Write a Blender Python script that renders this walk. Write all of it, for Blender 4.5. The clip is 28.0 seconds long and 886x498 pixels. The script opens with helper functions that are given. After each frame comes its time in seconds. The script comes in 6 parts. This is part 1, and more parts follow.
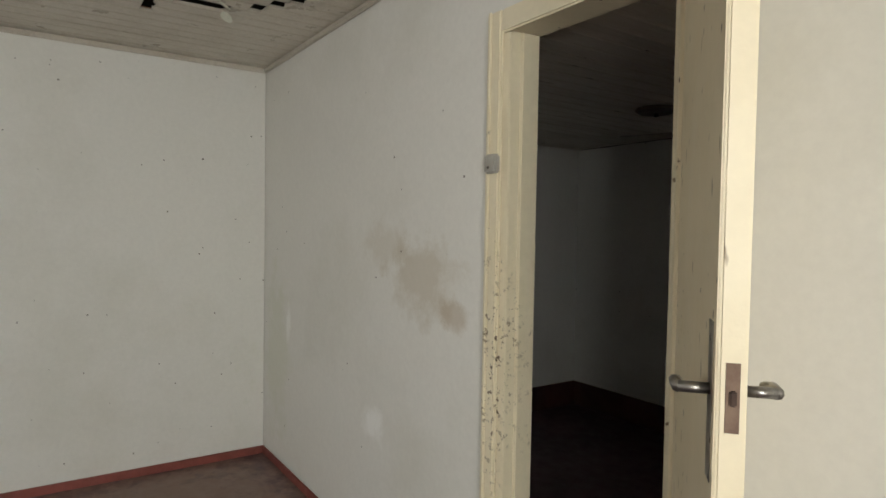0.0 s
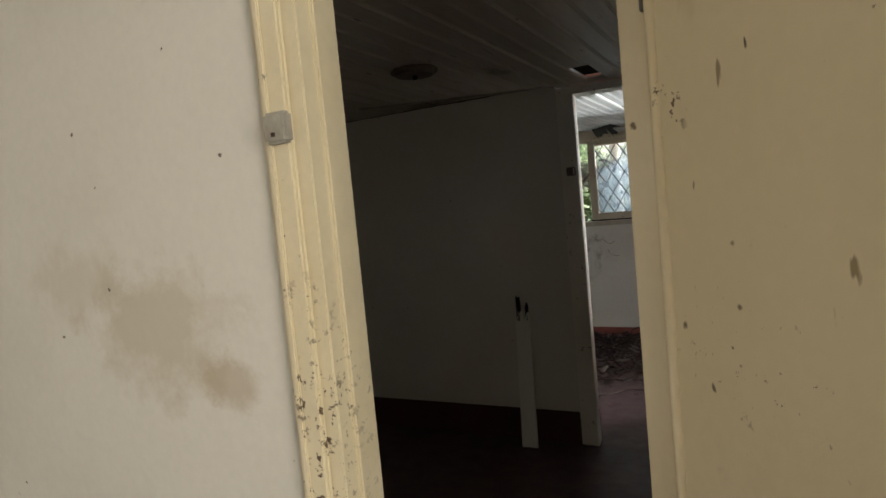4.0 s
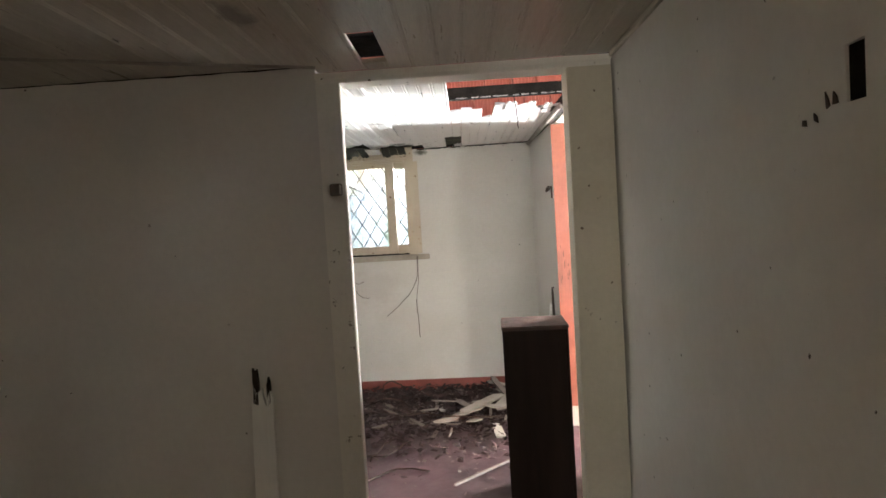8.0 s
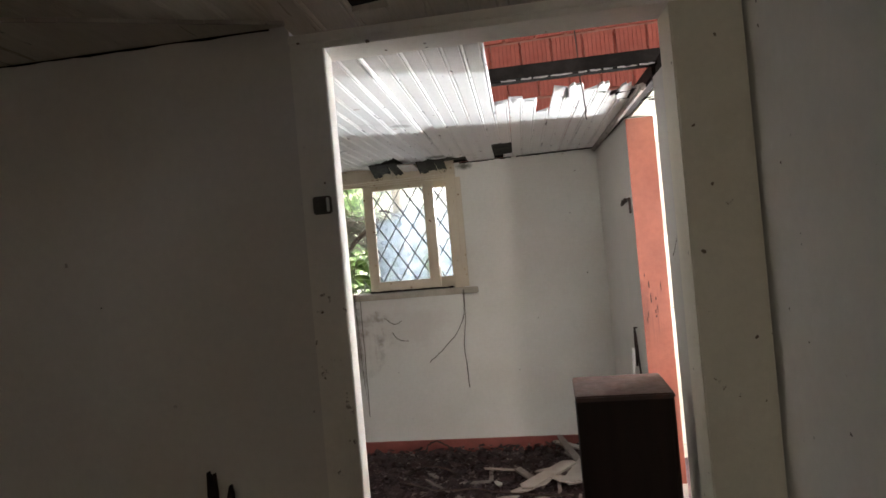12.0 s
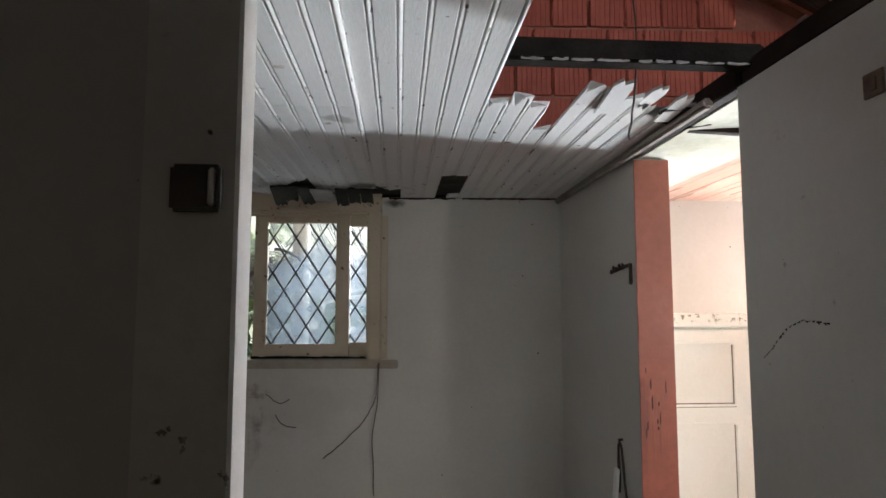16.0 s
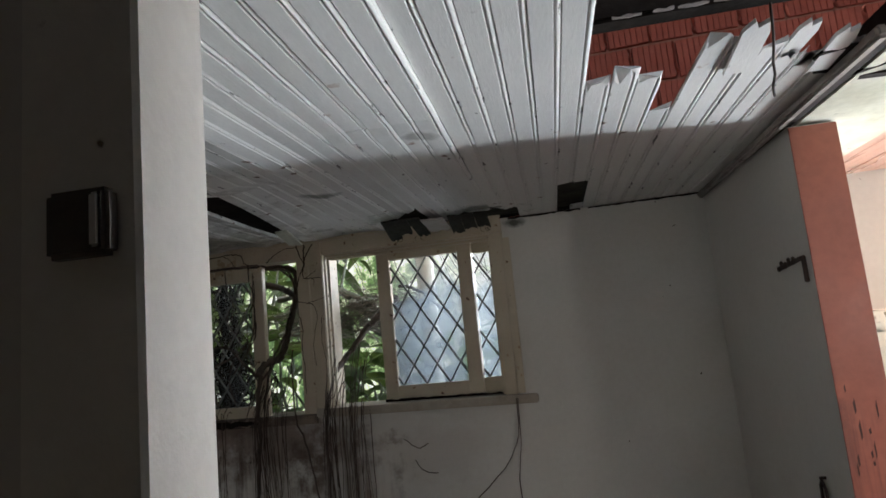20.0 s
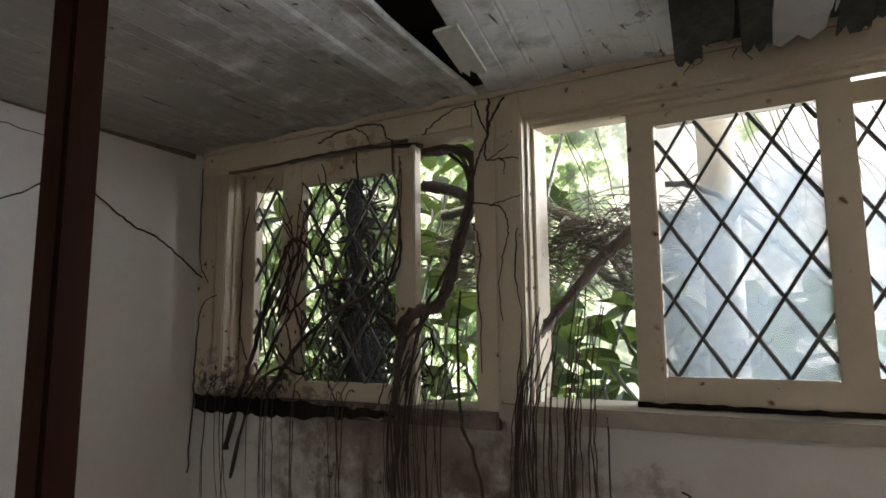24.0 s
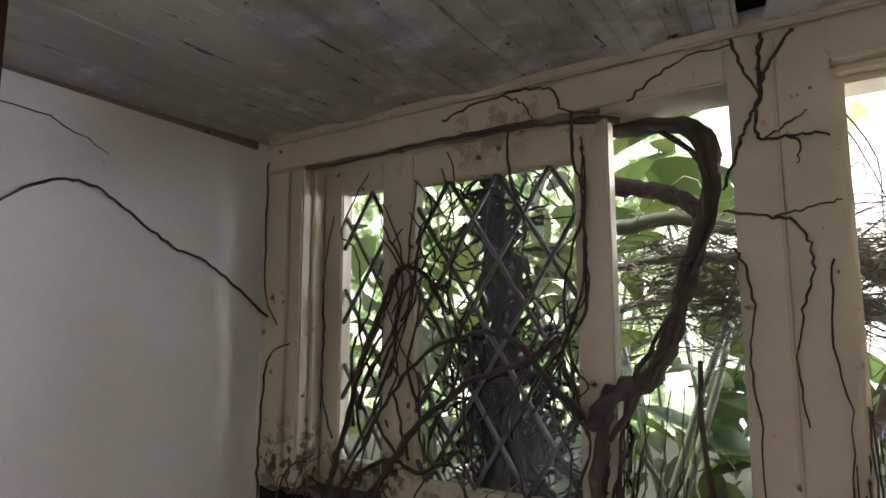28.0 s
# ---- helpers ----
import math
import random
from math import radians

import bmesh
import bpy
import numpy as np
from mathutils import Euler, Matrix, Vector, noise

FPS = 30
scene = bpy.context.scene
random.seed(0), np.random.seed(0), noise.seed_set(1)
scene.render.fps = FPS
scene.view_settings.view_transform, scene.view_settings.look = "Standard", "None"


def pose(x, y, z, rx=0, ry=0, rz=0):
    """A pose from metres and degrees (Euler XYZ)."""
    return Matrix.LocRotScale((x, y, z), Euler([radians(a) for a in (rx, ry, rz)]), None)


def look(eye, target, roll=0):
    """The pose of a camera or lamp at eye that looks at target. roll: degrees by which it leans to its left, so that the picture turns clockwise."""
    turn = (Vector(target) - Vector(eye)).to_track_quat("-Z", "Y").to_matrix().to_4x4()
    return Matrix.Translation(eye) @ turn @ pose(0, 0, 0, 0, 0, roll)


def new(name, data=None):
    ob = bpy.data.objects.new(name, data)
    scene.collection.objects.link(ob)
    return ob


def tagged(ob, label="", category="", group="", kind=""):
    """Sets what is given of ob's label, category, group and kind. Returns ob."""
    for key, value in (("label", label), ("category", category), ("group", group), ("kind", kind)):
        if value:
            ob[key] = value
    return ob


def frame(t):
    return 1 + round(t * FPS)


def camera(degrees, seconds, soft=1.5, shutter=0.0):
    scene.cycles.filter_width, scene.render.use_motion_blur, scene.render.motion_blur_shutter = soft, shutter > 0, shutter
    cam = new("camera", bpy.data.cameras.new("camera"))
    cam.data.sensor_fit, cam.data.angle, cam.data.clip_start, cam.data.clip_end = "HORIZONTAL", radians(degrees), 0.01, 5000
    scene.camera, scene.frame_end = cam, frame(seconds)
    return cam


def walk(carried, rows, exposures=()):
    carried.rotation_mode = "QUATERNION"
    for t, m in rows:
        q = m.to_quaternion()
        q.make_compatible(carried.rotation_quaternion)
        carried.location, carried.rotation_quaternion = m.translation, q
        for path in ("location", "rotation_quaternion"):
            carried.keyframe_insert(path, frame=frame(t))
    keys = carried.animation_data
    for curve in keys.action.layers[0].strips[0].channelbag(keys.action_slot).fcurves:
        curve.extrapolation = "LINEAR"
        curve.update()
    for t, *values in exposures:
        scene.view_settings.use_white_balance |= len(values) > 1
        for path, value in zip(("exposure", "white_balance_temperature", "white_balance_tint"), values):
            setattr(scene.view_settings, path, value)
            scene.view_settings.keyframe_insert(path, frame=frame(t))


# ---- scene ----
cam = camera(72.0, 28.0, soft=1.6)
PATH = [
    (0, (0.568, 1.379, 1.474), (-1.089, 2.498, 1.41), 0.95),
    (0.5, (0.539, 1.37, 1.49), (-1.155, 2.433, 1.491), -0.97),
    (1, (0.435, 1.375, 1.48), (-1.137, 2.611, 1.485), -0.12),
    (1.5, (0.332, 1.344, 1.5), (-1.086, 2.755, 1.491), -1.03),
    (2, (0.249, 1.429, 1.521), (-1.17, 2.836, 1.447), -2.12),
    (2.5, (0.129, 1.496, 1.495), (-1.208, 2.983, 1.446), -3.24),
    (4.5, (-0.228, 1.792, 1.507), (-1.062, 3.604, 1.365), -5.39),
    (5, (-0.294, 1.931, 1.488), (-1.059, 3.777, 1.398), -5.06),
    (5.5, (-0.348, 2.117, 1.479), (-1.028, 3.998, 1.456), -3.81),
    (6, (-0.458, 2.257, 1.503), (-1.032, 4.17, 1.394), -3.77),
    (6.5, (-0.571, 2.435, 1.521), (-0.791, 4.422, 1.47), -2.30),
    (7, (-0.636, 2.499, 1.515), (-0.734, 4.496, 1.463), -0.50),
    (7.5, (-0.629, 2.561, 1.494), (-0.723, 4.557, 1.404), -1.80),
    (8, (-0.612, 2.686, 1.489), (-0.683, 4.683, 1.399), -3.50),
    (8.5, (-0.592, 2.785, 1.486), (-0.689, 4.782, 1.426), -4.40),
    (9, (-0.611, 2.909, 1.473), (-0.641, 4.907, 1.402), -4.50),
    (9.5, (-0.67, 3.127, 1.478), (-0.582, 5.124, 1.424), -1.70),
    (10, (-0.68, 3.249, 1.473), (-0.644, 5.247, 1.381), -3.20),
    (10.5, (-0.646, 3.437, 1.487), (-0.802, 5.431, 1.503), -3.60),
    (11, (-0.626, 3.525, 1.477), (-0.895, 5.507, 1.488), -4.60),
    (11.5, (-0.621, 3.552, 1.483), (-0.973, 5.521, 1.487), -5.10),
    (12, (-0.597, 3.564, 1.485), (-0.845, 5.548, 1.496), -5.20),
    (12.5, (-0.618, 3.636, 1.482), (-0.717, 5.634, 1.462), -4.90),
    (14.5, (-0.764, 4.197, 1.453), (-0.762, 6.197, 1.467), -4.30),
    (15, (-0.78, 4.351, 1.481), (-0.722, 6.35, 1.499), -4.20),
    (15.5, (-0.856, 4.519, 1.515), (-0.611, 6.501, 1.612), -3.20),
    (16, (-0.918, 4.57, 1.526), (-0.776, 6.557, 1.706), 0.00),
    (16.5, (-0.907, 4.622, 1.53), (-0.727, 6.601, 1.761), -1.00),
    (17, (-0.866, 4.686, 1.556), (-0.669, 6.655, 1.849), -2.10),
    (17.5, (-0.838, 4.733, 1.584), (-0.559, 6.692, 1.874), -2.80),
    (18, (-0.836, 4.752, 1.609), (-0.511, 6.701, 1.916), -1.60),
    (18.5, (-0.837, 4.757, 1.611), (-0.533, 6.707, 1.935), -1.60),
    (19, (-0.835, 4.754, 1.594), (-0.712, 6.719, 1.942), -2.20),
    (19.5, (-0.821, 4.76, 1.58), (-1.018, 6.718, 1.934), -3.30),
    (20, (-0.801, 4.832, 1.541), (-1.13, 6.784, 1.825), -5.48),
    (20.5, (-0.86, 5.043, 1.547), (-1.192, 6.985, 1.89), -5.68),
    (21, (-0.925, 5.176, 1.538), (-1.394, 7.099, 1.819), -5.41),
    (21.5, (-0.931, 5.395, 1.52), (-1.712, 7.22, 1.763), -3.25),
    (22, (-0.91, 5.519, 1.518), (-1.865, 7.262, 1.747), -3.64),
    (22.5, (-0.987, 5.685, 1.493), (-1.967, 7.414, 1.717), -2.34),
    (24.5, (-1.656, 6.58, 1.42), (-2.464, 8.389, 1.691), -0.02),
    (25, (-1.806, 6.701, 1.451), (-2.458, 8.576, 1.7), -2.29),
    (25.5, (-1.86, 6.881, 1.473), (-2.49, 8.752, 1.795), -1.54),
    (26, (-1.892, 7.019, 1.506), (-2.417, 8.909, 1.894), 0.31),
    (26.5, (-1.95, 7.009, 1.587), (-2.385, 8.935, 1.907), -1.44),
    (27, (-2.001, 6.987, 1.611), (-2.636, 8.856, 1.937), -1.31),
    (27.5, (-2.068, 6.937, 1.614), (-2.89, 8.734, 1.924), -1.38),
    (28, (-2.116, 6.906, 1.612), (-3.121, 8.616, 1.867), -0.02),
]
EXPOSURES = [(0, -0.25, 5900, 8), (1.2, -0.45, 6650, 4), (2.0, -0.2, 7000, 3), (3, -0.1, 6900, 6), (4.5, 0.05, 6600, 10), (5.5, 0.22, 6600, 13), (6, 0.3, 6800, 13), (6.5, 0.95, 6900, 10), (7.0, 1.72, 6850, 8), (7.5, 1.67, 6850, 10), (9, 1.5, 6700, 14), (10.5, 1.09, 6700, 14), (12.5, 0.85, 6700, 14), (14.5, 0.33, 6600, 15), (16, -0.25, 6350, 13), (18, -0.52, 6350, 13), (20, -0.5, 6350, 12), (22, -0.3, 6500, 14), (25, 0.3, 6900, 14), (26.5, 0.38, 6750, 14), (28, 0.82, 6600, 15)]
walk(cam, [(t, look(eye, target, roll)) for t, eye, target, roll in PATH], EXPOSURES)

# ---- daylight ----
world = bpy.data.worlds.new("sky")
scene.world = world
world.use_nodes = True
wn = world.node_tree.nodes
sky = wn.new("ShaderNodeTexSky")
sky.sky_type, sky.sun_disc = "NISHITA", False
sky.sun_elevation, sky.sun_rotation = radians(50), radians(275)
world.node_tree.links.new(sky.outputs[0], wn["Background"].inputs[0])
wn["Background"].inputs[1].default_value = 0.15
sun = new("sun", bpy.data.lights.new("sun", "SUN"))
sun.data.energy, sun.data.angle, sun.data.color = 4.0, radians(0.6), (1, 0.95, 0.87)
sun.matrix_world = look((-9, 7.2, 11), (0, 8, 0))


def daylight(name, x, y, z, target, w, h, power, tint=(1, 1, 1)):
    """An added area lamp that stands in for daylight."""
    ob = new(name, bpy.data.lights.new(name, "AREA"))
    ob.data.shape, ob.data.size, ob.data.size_y = "RECTANGLE", w, h
    ob.data.energy, ob.data.color = power, tint
    ob.matrix_world = look((x, y, z), target)
    return ob


# Added fills for the first room, where no window is known.
daylight("window_light_start_room", 2.6, 0.2, 1.5, (-2, 1.6, 1.2), 1.4, 1.2, 112, (1, 0.95, 0.84))
daylight("window_light_start_south", -1.4, -1.25, 1.5, (-0.6, 2.6, 1.3), 0.9, 0.9, 11, (1, 0.95, 0.84))
# Added lamps placed from shade edges; the side room's windows are assumed.
daylight("window_light_side_far", 3.3, 7.6, 0.45, (0.1, 6.5, 1.1), 0.22, 0.7, 260, (0.82, 0.93, 1))
daylight("window_light_side_near", 2.43, 3.1, 1.58, (0.0, 7.2, 1.4), 0.4, 0.8, 23, (1, 0.97, 0.93))
daylight("window_light_side_north", 1.95, 7.93, 1.45, (-0.4, 5.6, 1.4), 0.9, 0.9, 240, (0.95, 0.98, 1))
# Added lamp outside that brightens the west wall through the windows.
daylight("window_light_garden", -0.7, 9.1, 1.8, (-3.2, 7.3, 1.3), 1.4, 0.8, 115, (0.78, 0.89, 1))
# Added fill that brightens the gable brick under the open tiles.
daylight("roof_gap_light", 0.9, 4.4, 3.5, (-0.2, 8.0, 2.7), 1.1, 1.1, 42, (0.95, 0.98, 1))


# ---- materials ----
def mat(name):
    m = bpy.data.materials.new(name)
    m.use_nodes = True
    return m, m.node_tree, m.node_tree.nodes["Principled BSDF"]


def link(t, a, b):
    t.links.new(a, b)


def mnoise(t, scale, detail=4, rough=0.6, stretch=None, coord="Object"):
    c = t.nodes.new("ShaderNodeTexCoord")
    n = t.nodes.new("ShaderNodeTexNoise")
    n.inputs["Scale"].default_value, n.inputs["Detail"].default_value, n.inputs["Roughness"].default_value = scale, detail, rough
    if stretch:
        mp = t.nodes.new("ShaderNodeMapping")
        mp.inputs["Scale"].default_value = stretch
        link(t, c.outputs[coord], mp.inputs[0])
        link(t, mp.outputs[0], n.inputs["Vector"])
    else:
        link(t, c.outputs[coord], n.inputs["Vector"])
    return n.outputs["Fac"]


def ramp(t, fac, *stops):
    r = t.nodes.new("ShaderNodeValToRGB")
    while len(r.color_ramp.elements) < len(stops):
        r.color_ramp.elements.new(0.5)
    for e, (p, c) in zip(r.color_ramp.elements, stops):
        e.position, e.color = p, (*c, 1) if len(c) == 3 else c
    link(t, fac, r.inputs[0])
    return r.outputs[0]


def mix(t, fac, a, b, how="MIX"):
    m = t.nodes.new("ShaderNodeMix")
    m.data_type, m.blend_type = "RGBA", how
    for sock, v in ((m.inputs[0], fac), (m.inputs[6], a), (m.inputs[7], b)):
        if hasattr(v, "is_output"):
            link(t, v, sock)
        elif isinstance(v, (int, float)):
            sock.default_value = v
        else:
            sock.default_value = (*v, 1)
    return m.outputs[2]


def blot(t, centre, size, wobble=0.52):
    """1 inside a ragged patch round a place, 0 outside."""
    c = t.nodes.new("ShaderNodeTexCoord")
    mp = t.nodes.new("ShaderNodeMapping")
    mp.vector_type = "TEXTURE"
    mp.inputs["Location"].default_value, mp.inputs["Scale"].default_value = centre, size
    link(t, c.outputs["Object"], mp.inputs[0])
    ln = t.nodes.new("ShaderNodeVectorMath")
    ln.operation = "LENGTH"
    link(t, mp.outputs[0], ln.inputs[0])
    n = mnoise(t, 8.5, 6, 0.68)
    ad = t.nodes.new("ShaderNodeMath")
    ad.operation = "MULTIPLY_ADD"
    ad.inputs[1].default_value = wobble * 2
    link(t, n, ad.inputs[0])
    link(t, ln.outputs["Value"], ad.inputs[2])
    return ramp(t, ad.outputs[0], (wobble * 0.9 + 0.25, G(1)), (wobble + 0.75, G(0)))


def dots(t, scale, size, share, stretch=(1, 1, 1)):
    """Small specks, round or drawn out: 1 on a speck."""
    c = t.nodes.new("ShaderNodeTexCoord")
    v = t.nodes.new("ShaderNodeTexVoronoi")
    v.inputs["Scale"].default_value = scale
    wob = t.nodes.new("ShaderNodeTexNoise")
    wob.inputs["Scale"].default_value = scale * 2.5
    sc_ = t.nodes.new("ShaderNodeVectorMath")
    sc_.operation = "MULTIPLY_ADD"
    sc_.inputs[1].default_value = (0.45 / scale,) * 3
    mp = t.nodes.new("ShaderNodeMapping")
    mp.inputs["Scale"].default_value = stretch
    link(t, c.outputs["Object"], mp.inputs[0])
    link(t, mp.outputs[0], wob.inputs["Vector"])
    link(t, wob.outputs["Color"], sc_.inputs[0])
    link(t, mp.outputs[0], sc_.inputs[2])
    link(t, sc_.outputs[0], v.inputs["Vector"])
    near = ramp(t, v.outputs["Distance"], (size, G(1)), (size * 1.6, G(0)))
    sep = t.nodes.new("ShaderNodeSeparateColor")
    link(t, v.outputs["Color"], sep.inputs[0])
    pick = ramp(t, sep.outputs[0], (share, G(1)), (share + 0.01, G(0)))
    return mix(t, 1.0, near, pick, "MULTIPLY")


def bump(t, b, height, strength=0.3, dist=0.005):
    n = t.nodes.new("ShaderNodeBump")
    n.inputs["Strength"].default_value, n.inputs["Distance"].default_value = strength, dist
    link(t, height, n.inputs["Height"])
    link(t, n.outputs[0], b.inputs["Normal"])


G = lambda v: (v, v, v)


def surface(name, base, stain, specks=None, rough=0.7, scale=1.6, amount=(0.45, 0.75), fine=60.0, speck_size=9.0, speck_cut=0.72,
            relief=0.2, stretch=None, metallic=0.0, vary=0.0, blots=(), dot=None, grit=0.35, chips=(), streaks=(), dash=None, rust=None, spec=0.5):
    """Base colour with large soft stains, small specks, fine relief."""
    m, t, b = mat(name)
    big = mnoise(t, scale, 5, 0.62, stretch)
    col = mix(t, ramp(t, big, (amount[0], G(0)), (amount[1], G(1))), base, stain)
    grain = mnoise(t, fine, 3, 0.6, stretch)
    col = mix(t, grit, col, ramp(t, grain, (0.3, G(0.55)), (0.7, G(1.0))), "MULTIPLY")
    if specks:
        sp = mnoise(t, speck_size, 6, 0.75, stretch)
        col = mix(t, ramp(t, sp, (speck_cut, G(0)), (speck_cut + 0.03, G(1))), col, specks)
    if vary:
        o = t.nodes.new("ShaderNodeObjectInfo")
        col = mix(t, vary, col, ramp(t, o.outputs["Random"], (0, G(0.45)), (1, G(1.0))), "MULTIPLY")
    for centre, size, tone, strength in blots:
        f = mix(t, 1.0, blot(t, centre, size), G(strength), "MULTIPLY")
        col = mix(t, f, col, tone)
    if dot:
        for sc, sz, share, tone, *drawn in dot:
            col = mix(t, dots(t, sc, sz, share, *drawn), col, tone)
    for centre, size, sc, cut, tone in chips:
        n = ramp(t, mnoise(t, sc, 5, 0.7), (cut, G(0)), (cut + 0.025, G(1)))
        col = mix(t, mix(t, 1.0, blot(t, centre, size), n, "MULTIPLY"), col, tone)
    for centre, size, tone, strength in streaks:
        n = ramp(t, mnoise(t, 9, 5, 0.7, (1, 1, 0.07)), (0.44, G(0)), (0.6, G(strength)))
        col = mix(t, mix(t, 1.0, blot(t, centre, size), n, "MULTIPLY"), col, tone)
    if dash:
        x0, pitch, cut = dash
        c = t.nodes.new("ShaderNodeTexCoord")
        sp = t.nodes.new("ShaderNodeSeparateXYZ")
        link(t, c.outputs["Object"], sp.inputs[0])
        pp = t.nodes.new("ShaderNodeMath")
        pp.operation = "PINGPONG"
        sh = t.nodes.new("ShaderNodeMath")
        sh.operation = "SUBTRACT"
        sh.inputs[1].default_value, pp.inputs[1].default_value = x0, pitch / 2
        link(t, sp.outputs[0], sh.inputs[0])
        link(t, sh.outputs[0], pp.inputs[0])
        edge = ramp(t, pp.outputs[0], (0.003, G(1)), (0.008, G(0)))
        n = ramp(t, mnoise(t, 7, 4, 0.7, (6, 1, 1)), (cut, G(0)), (cut + 0.03, G(1)))
        col = mix(t, mix(t, 1.0, edge, n, "MULTIPLY"), col, (0.03, 0.024, 0.02))
    if rust:
        sc, share = rust
        col = mix(t, mix(t, 1.0, dots(t, sc, 0.14, share), G(0.6), "MULTIPLY"), col, (0.28, 0.14, 0.06))
        col = mix(t, dots(t, sc, 0.09, share), col, (0.07, 0.035, 0.02))
    link(t, col, b.inputs["Base Color"])
    rr = mnoise(t, scale * 5, 3, 0.6, stretch)
    link(t, ramp(t, rr, (0.2, G(max(rough - 0.15, 0.05))), (0.8, G(min(rough + 0.15, 1)))), b.inputs["Roughness"])
    b.inputs["Metallic"].default_value = metallic
    b.inputs["Specular IOR Level"].default_value = spec
    bump(t, b, grain, relief, 0.004)
    return m


SPECKS = [(24.0, 0.08, 0.015, (0.09, 0.07, 0.055)), (14.0, 0.06, 0.02, (0.14, 0.11, 0.09))]
# First and third blots: grime plus painted-in shade of the boards' west end.
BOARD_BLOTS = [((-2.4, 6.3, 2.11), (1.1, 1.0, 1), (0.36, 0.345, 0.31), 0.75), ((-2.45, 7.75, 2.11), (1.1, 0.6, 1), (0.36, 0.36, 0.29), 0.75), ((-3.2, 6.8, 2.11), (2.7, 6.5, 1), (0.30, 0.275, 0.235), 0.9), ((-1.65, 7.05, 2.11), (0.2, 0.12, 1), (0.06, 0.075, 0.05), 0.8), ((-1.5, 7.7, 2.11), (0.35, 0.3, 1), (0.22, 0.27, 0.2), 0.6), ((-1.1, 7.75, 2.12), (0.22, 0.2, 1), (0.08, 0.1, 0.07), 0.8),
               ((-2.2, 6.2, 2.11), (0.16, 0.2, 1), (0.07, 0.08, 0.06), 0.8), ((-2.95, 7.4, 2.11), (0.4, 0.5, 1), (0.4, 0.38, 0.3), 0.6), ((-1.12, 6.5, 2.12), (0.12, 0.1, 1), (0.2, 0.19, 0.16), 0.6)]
M_WALL1 = surface("stained_white_plaster",  (0.74, 0.72, 0.67), (0.63, 0.61, 0.54), None, 0.75, 0.9, (0.5, 0.8), 45, dot=SPECKS, relief=0.12, grit=0.1,
                  blots=[((-1.44, 2.63, 1.28), (0.62, 1, 0.38), (0.48, 0.41, 0.30), 0.5), ((-1.72, 2.63, 1.4), (0.5, 1, 0.28), (0.52, 0.46, 0.36), 0.35), ((-1.82, 2.63, 0.6), (0.22, 1, 0.18), (0.86, 0.85, 0.82), 0.8), ((-3.1, 2.63, 0.7), (0.5, 1, 1.2), (0.62, 0.62, 0.5), 0.5),
                         ((-1.2, 2.63, 1.17), (0.2, 1, 0.16), (0.42, 0.33, 0.22), 0.5), ((-2.9, 2.63, 0.9), (0.1, 1, 0.25), (0.85, 0.84, 0.8), 0.8)])
M_WALL3 = surface("damp_window_wall", (0.60, 0.58, 0.53), (0.50, 0.47, 0.41), (0.2, 0.17, 0.13), 0.7, 0.8, (0.45, 0.8), 40, 12, 0.8, dot=SPECKS, relief=0.12, grit=0.12,
                  blots=[((-2.9, 8.0, 0.5), (0.75, 1, 0.8), (0.26, 0.19, 0.14), 0.7), ((-2.75, 8.0, 1.16), (0.8, 1, 0.2), (0.10, 0.07, 0.05), 0.8), ((-2.3, 8.0, 0.4), (0.7, 1, 0.6), (0.28, 0.21, 0.16), 0.65), ((-1.5, 8.0, 0.95), (0.8, 1, 0.4), (0.45, 0.40, 0.34), 0.4), ((-2.45, 8.0, 1.05), (1.5, 1, 0.5), (0.17, 0.115, 0.085), 0.8), ((-0.95, 8.0, 2.1), (0.16, 1, 0.07), (0.05, 0.05, 0.035), 0.9)],
                  streaks=[((-2.6, 8.0, 0.75), (1.1, 1, 0.9), (0.07, 0.04, 0.025), 0.9), ((-2.0, 8.0, 0.85), (0.7, 1, 0.7), (0.10, 0.06, 0.04), 0.7)],
                  chips=[((-2.7, 8.0, 0.95), (0.9, 1, 0.5), 11, 0.6, (0.04, 0.03, 0.02))])
M_WALL_RUIN = surface("dingy_plaster", (0.60, 0.57, 0.52), (0.50, 0.47, 0.41), (0.14, 0.12, 0.10), 0.75, 0.8, (0.45, 0.8), 40, 12, 0.79, relief=0.12, grit=0.1, dot=SPECKS,
                      chips=[((0, 6.0, 1.35), (1, 1.4, 1.4), 11, 0.655, (0.36, 0.32, 0.27)), ((0, 7.2, 1.0), (1, 0.4, 1.0), 16, 0.68, (0.2, 0.16, 0.12))])
M_CEIL2 = surface("grimy_ceiling_paint", (0.52, 0.47, 0.39), (0.38, 0.33, 0.26), (0.08, 0.06, 0.05), 0.36, 1.5, (0.45, 0.8), 50, 10, 0.82, stretch=(5, 0.35, 1),
                  dash=(-3.10, 0.10113, 0.63), blots=[((-1.5, 4.13, 2.135), (0.22, 0.2, 1), (0.10, 0.08, 0.06), 0.7), ((-1.25, 4.5, 2.135), (0.12, 0.25, 1), (0.06, 0.045, 0.035), 0.6)])
M_WALL = surface("white_plaster",  (0.72, 0.70, 0.66), (0.60, 0.57, 0.50), (0.16, 0.13, 0.10), 0.75, 0.9, (0.5, 0.8), 45, 14, 0.79, relief=0.12, grit=0.1)
